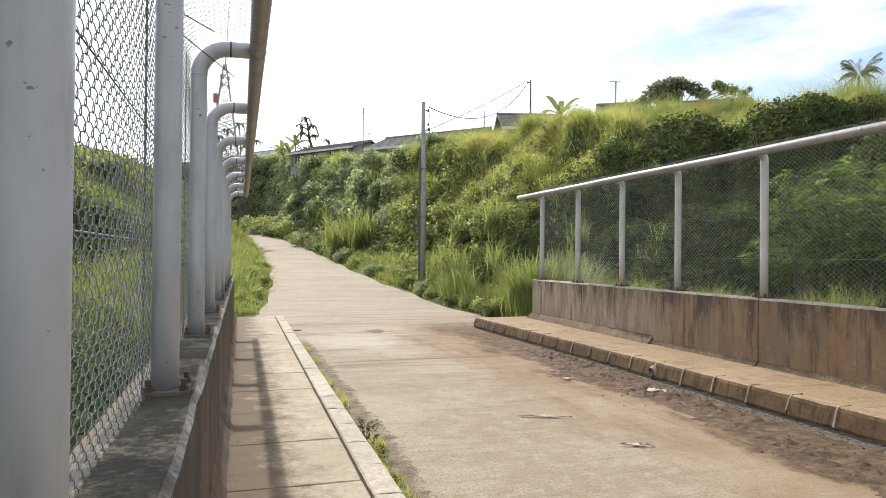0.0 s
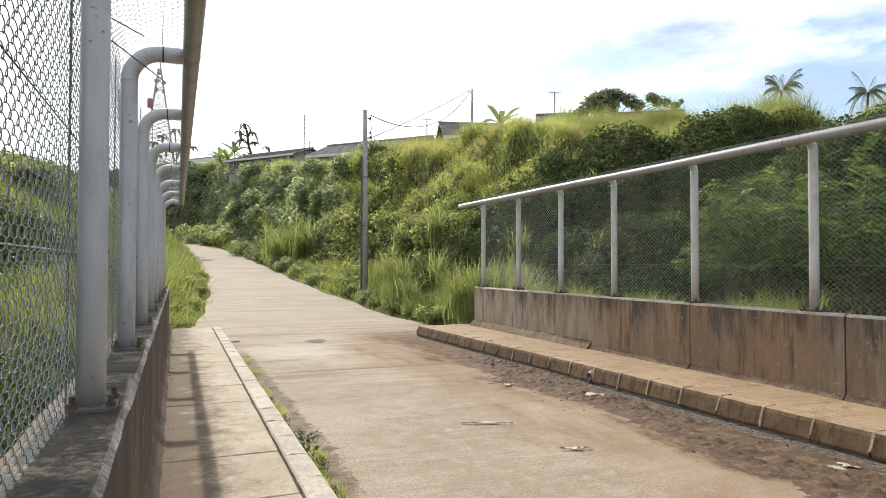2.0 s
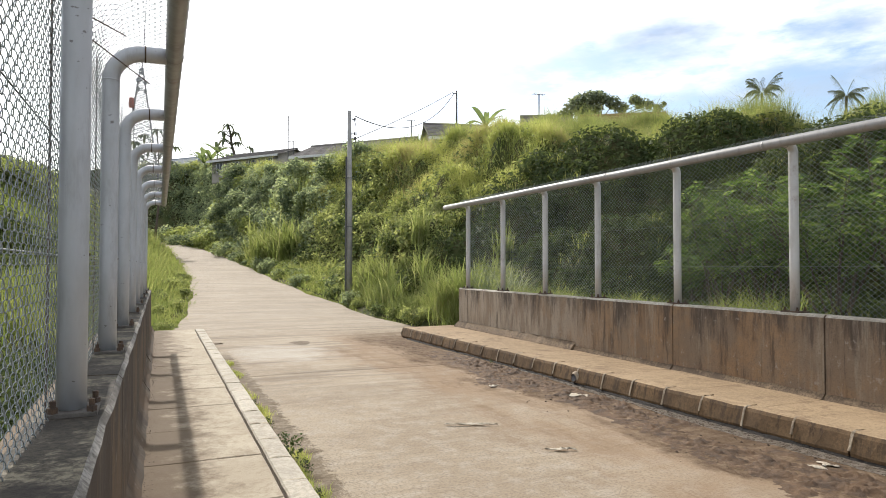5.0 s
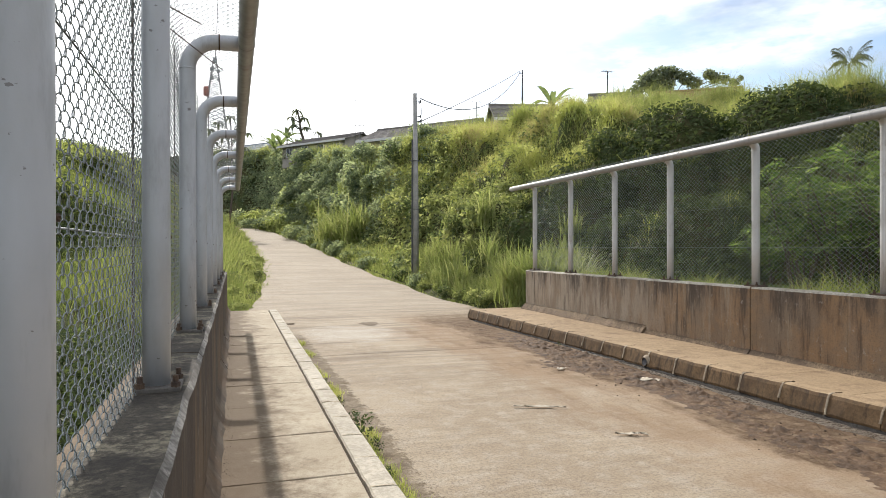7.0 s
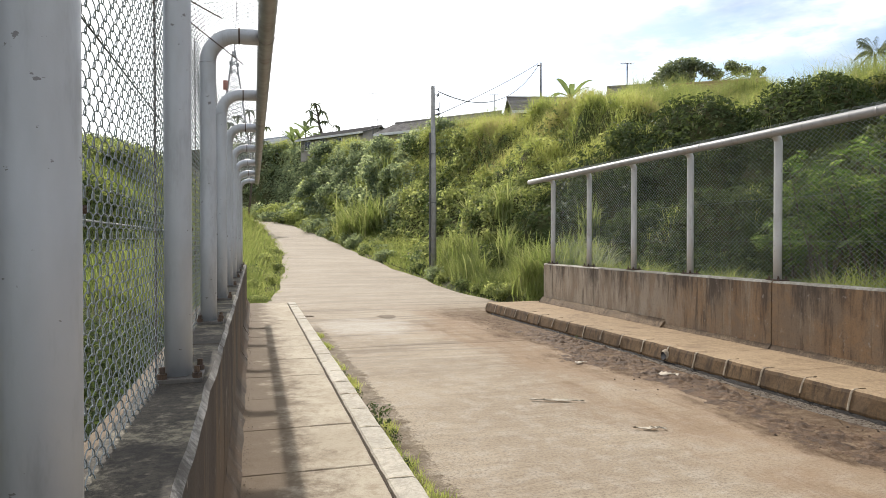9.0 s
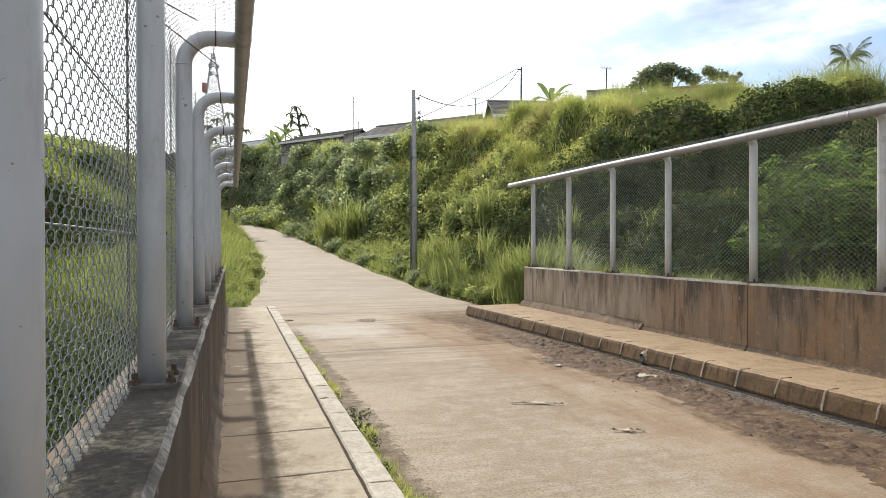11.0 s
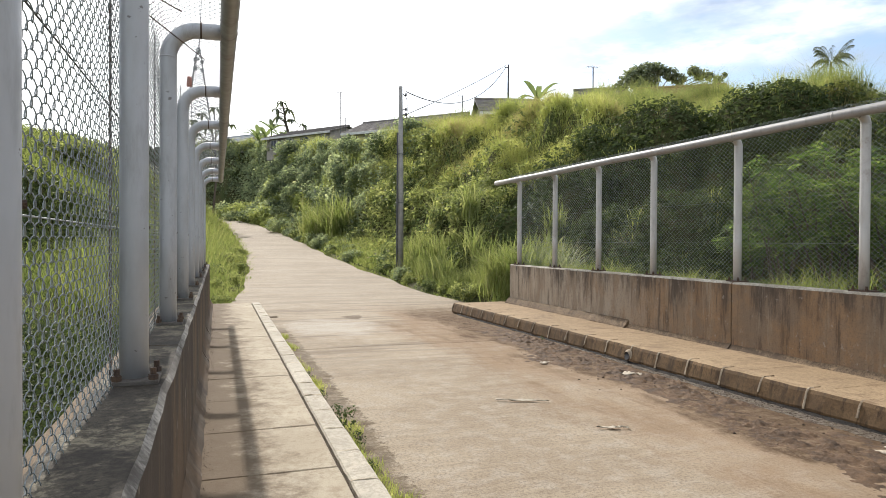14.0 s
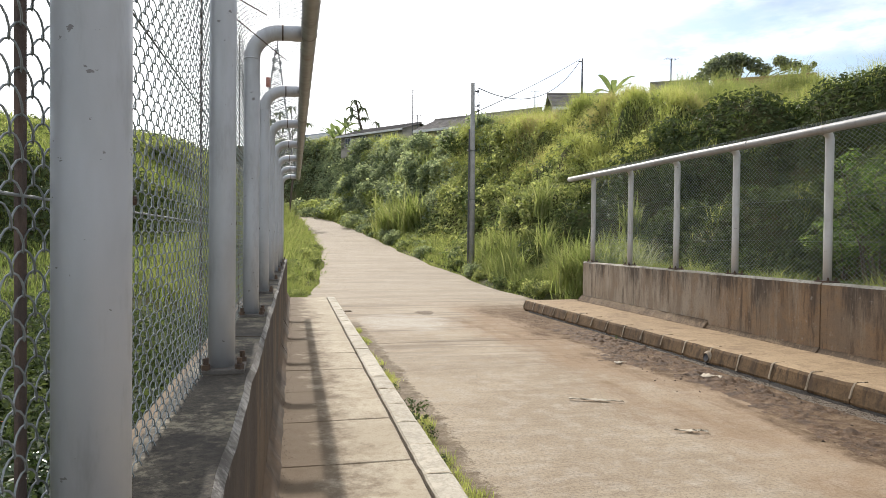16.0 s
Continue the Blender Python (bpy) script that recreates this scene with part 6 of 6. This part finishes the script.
# weeds and silt along the foot of the left kerb
x, y = spread_points(3400, 1.0, 1.5, 2.5, 12.5, lambda x, y: np.clip(0.25 + 0.9 * lumps(x * 2, y, 0.55, 1.0), 0, 1) * ((x > 1.03 + 0.009 * (y - 4)) & (x < 1.16 + 0.009 * y + 0.12 * lumps(y, y, 0.8, 2))))
feet_z = 0.004
n = len(x) * 12
X, Y = np.repeat(x, 12) + RNG.normal(0, 0.025, n), np.repeat(y, 12) + RNG.normal(0, 0.03, n)
a = RNG.uniform(0, math.tau, n)
v, f = blades(np.stack([X, Y, np.full(n, feet_z)], 1), RNG.uniform(0.02, 0.11, n), np.full(n, 0.005), np.stack([np.cos(a), np.sin(a)], 1), RNG.uniform(0.3, 0.9, n))
stuff("kerb_weeds", v, f, M_GRASS, "short weeds along the foot of the kerb", "weeds")
weed = clump_mesh("weed", [((0, 0, 0.10), 0.10), ((0.05, 0.06, 0.17), 0.07), ((-0.05, 0.02, 0.2), 0.05)], 70, 0.024, M_TREE, 3)
tagged(weed, kind="stuff")
tagged(weed, "small leafy weed at the foot of the kerb", "weed", "kerb weeds")
weed.location = (1.16, 6.05, 0.0)
for x, y, s in ((1.14, 4.9, 0.5), (5.55, 10.6, 0.4), (1.17, 6.4, 0.8), (1.15, 7.3, 0.6), (1.16, 8.4, 0.5), (1.2, 5.6, 0.6)):
    c = copy_thing(weed, pose(x, y, 0.0, 0, 0, 70 * x))
    c.scale = (s, s, s)

# churned mud that has dried on the deck, and the film of water at the kerb's foot
def value_noise(x, y, seed):
    """Smooth random field from 0 to 1 over a unit lattice."""
    i, j = np.floor(x), np.floor(y)
    u, w = x - i, y - j
    u, w = u * u * (3 - 2 * u), w * w * (3 - 2 * w)
    pick = lambda a, b: np.modf(np.abs(np.sin(a * 127.1 + b * 311.7 + seed * 17.3) * 43758.5453))[0]
    return (pick(i, j) * (1 - u) + pick(i + 1, j) * u) * (1 - w) + (pick(i, j + 1) * (1 - u) + pick(i + 1, j + 1) * u) * w


def layered(x, y, seed, octaves=4):
    return sum(value_noise(x * 2 ** k, y * 2 ** k, seed + k) * 0.5 ** k for k in range(octaves)) / (2 - 2 * 0.5 ** octaves)


mx, my = np.meshgrid(np.arange(3.9, 5.84, 0.016), np.arange(2.6, 13.6, 0.022))
inner = np.interp(my, [2.6, 5, 7, 9, 11, 13.6], [4.35, 4.45, 4.55, 4.35, 4.65, 5.1]) + 0.7 * (layered(my * 0.9, my * 0, 3) - 0.5)
depth = smooth01((mx - inner) / 0.55) * smooth01((13.4 - my) / 3.0)
depth = depth * smooth01((layered(mx * 1.7 + 0.6 * my, my * 0.8, 31, 4) - 0.36) / 0.16) * smooth01((np.interp(my, [4.0, 15.4], [5.85, 5.62]) - 0.09 - 0.13 * smooth01((9.6 - my) / 3.5) - mx + 0.25 * (layered(mx * 4, my * 3, 17) - 0.5)) / 0.12)
heap = layered(mx * 3.2 + 0.5 * my, my * 1.5, 5, 3) * 0.35 + layered(mx * 13, my * 9, 9, 3) * 0.65
mz = np.clip(heap - 0.42, 0, 1) * 0.14 * depth + 0.006 * np.sin(mx * 2.1 + my * 0.8) + 0.034 * depth * (layered(mx * 31, my * 25, 13, 2) - 0.5) - 0.007 * (1 - depth) + 0.001
mz = np.where(mx > np.interp(my, [4.0, 15.4], [5.85, 5.62]) + 0.01, -0.05, mz)
i0 = (np.arange(mx.shape[0] - 1)[:, None] * mx.shape[1] + np.arange(mx.shape[1] - 1)[None]).ravel()
M_CHURN = plain("churned_red_brown_mud", (0.142, 0.083, 0.042), (0.064, 0.038, 0.021), 5, 0.85, 0, 0.5, 0.012)
stuff("mud_drift", np.stack([mx, my, mz], -1).reshape(-1, 3), np.stack([i0, i0 + 1, i0 + 1 + mx.shape[1], i0 + mx.shape[1]], 1), M_CHURN, "churned dark red-brown mud dried on the deck along the kerb", "mud")
film_n = Nodes("shallow_muddy_water")
film_n.bump(film_n.noise(38, 4, 0.7), 0.5, 0.004)
M_FILM = film_n.done(film_n.mix(film_n.ramp(film_n.noise(14, 4, 0.7), 0.4, 0.6), (0.165, 0.138, 0.108), (0.085, 0.068, 0.052)), film_n.ramp(film_n.noise(22, 5, 0.7), 0.40, 0.60, 0.12, 0.5), 0.0, 0.5)
bm = bmesh.new()
rows = []
for j in range(190):
    y = 2.4 + 7.6 * j / 189
    wide = (0.04 + 0.14 * smooth01((9.6 - y) / 3.5)) * (0.45 + 1.1 * float(layered(np.array(y * 1.6), np.array(0.0), 21)))
    z = 0.006 * math.sin((kerb_x(y) - 0.1) * 2.1 + y * 0.8) + 0.007
    rows.append([bm.verts.new((kerb_x(y) + dx, y, z - drop)) for dx, drop in ((0.0, 0), (-0.06, 0), (-0.06 - wide * 0.6, 0.0005), (-0.06 - wide, 0.004))])
for p, q in zip(rows, rows[1:]):
    for j in range(3):
        bm.faces.new((p[j], p[j + 1], q[j + 1], q[j]))
bmesh.ops.recalc_face_normals(bm, faces=bm.faces)
tagged(part("puddle", bm, M_FILM, smooth=True), "shallow film of muddy water along the kerb's foot", "puddle")

# pebbles and crumbs along the right kerb
x, y = spread_points(3600, 4.1, 5.62, 3.0, 14.5, lambda x, y: np.clip((x - 4.2) / 1.2, 0, 1) ** 1.3 * np.clip(0.35 + 1.3 * lumps(x * 2, y, 0.7, 3.0), 0.04, 1))
size = 0.004 + 0.016 * RNG.uniform(0, 1, len(x)) ** 3
oct_v = np.array([(1, 0, 0), (0, 1, 0), (-1, 0, 0), (0, -1, 0), (0, 0, 0.7), (0, 0, -0.3)])
oct_f = np.array([(0, 1, 4), (1, 2, 4), (2, 3, 4), (3, 0, 4), (1, 0, 5), (2, 1, 5), (3, 2, 5), (0, 3, 5)])
V = (np.stack([x, y, size * 0.3], 1)[:, None] + (oct_v[None] * RNG.uniform(0.6, 1.3, (len(x), 6, 3))) * size[:, None, None]).reshape(-1, 3)
Fc = (np.arange(len(x))[:, None, None] * 6 + oct_f[None]).reshape(-1, 3)
stuff("mud_crumbs", V, Fc, M_MUD, "crumbs of dark mud and gravel along the kerb", "gravel")

# bare patches and clods on the road
def patch(name, at, rx_, ry_, height, material, label, category, seed):
    """A flat irregular lump."""
    bm = bmesh.new()
    rings = []
    for k, (u, h) in enumerate(((1.0, 0.0), (0.85, 0.6), (0.5, 1.0))):
        rings.append([bm.verts.new((rx_ * u * math.cos(a) * (1 + 0.7 * noise.noise(Vector((math.cos(a) * 2, math.sin(a) * 2, seed)))), ry_ * u * math.sin(a) * (1 + 0.7 * noise.noise(Vector((math.cos(a) * 2, math.sin(a) * 2, seed + 5)))), h * height)) for a in [math.tau * i / 18 for i in range(18)]])
    for a, b in zip(rings, rings[1:]):
        for i in range(18):
            bm.faces.new((a[i], a[(i + 1) % 18], b[(i + 1) % 18], b[i]))
    bm.faces.new(rings[-1])
    ob = part(name, bm, material, smooth=True)
    ob.location = at
    return tagged(ob, label, category)


M_SILT = plain("dried_silt", (0.22, 0.165, 0.11), (0.17, 0.125, 0.083), 7, 0.9, 0, 0.5, 0.02)
patch("mud_patch", (3.09, 15.2, 0.004), 0.22, 0.34, 0.012, M_SILT, "flat dark patch of mud on the road", "mud", 1)
patch("mud_clod", (1.34, 15.6, 0.0), 0.12, 0.10, 0.035, M_SILT, "small clod of earth beside the pavement's end", "mud", 4)

# crumbs of earth and dead leaf along the wall's foot
x = np.abs(RNG.normal(0.0, 0.035, 900)) - 0.065
y = RNG.uniform(2.0, 15.0, 900)
size = RNG.uniform(0.002, 0.005, 900)
V = (np.stack([x + skew(y), y, 0.252 + size * 0.3], 1)[:, None] + (oct_v[None] * RNG.uniform(0.5, 1.4, (900, 6, 3))) * size[:, None, None]).reshape(-1, 3)
stuff("earth_crumbs", V, (np.arange(900)[:, None, None] * 6 + oct_f[None]).reshape(-1, 3), M_MUD, "crumbs of earth along the foot of the parapet", "gravel")

# low shrub with shiny leaves and an orange flower below the fence
shrub = thing("flowering_shrub", on_land(-2.5, 6.9), "low shrub with small shiny leaves beyond the tall fence", "shrub")
c = clump_mesh("foliage", [((0, 0, 0.3), 0.42), ((0.25, 0.9, 0.25), 0.45), ((-0.6, 0.4, 0.3), 0.45), ((-0.3, -0.8, 0.3), 0.42), ((0.1, 1.7, 0.25), 0.45), ((-0.9, 1.4, 0.3), 0.45), ((0.3, -0.4, 0.25), 0.35)], 2600, 0.05, M_SHINY, 21, 1.2)
c.parent = shrub
M_ORANGE = plain("orange_petals", (0.75, 0.18, 0.02), (0.65, 0.12, 0.02), 30, 0.6)
for k, (fx, fy, fz) in enumerate(((0.10, -0.55, 0.62), (-0.25, 0.5, 0.68))):
    v, f = [], []
    for j in range(7):
        a = math.tau * j / 7
        i = len(v)
        v += [(fx, fy, fz), (fx + 0.018 * math.cos(a - 0.3), fy + 0.018 * math.sin(a - 0.3), fz + 0.006), (fx + 0.026 * math.cos(a), fy + 0.026 * math.sin(a), fz + 0.002), (fx + 0.018 * math.cos(a + 0.3), fy + 0.018 * math.sin(a + 0.3), fz + 0.006)]
        f.append((i, i + 1, i + 2, i + 3))
    tagged(sheet("flower", v, f, M_ORANGE, shrub), "small orange flower")
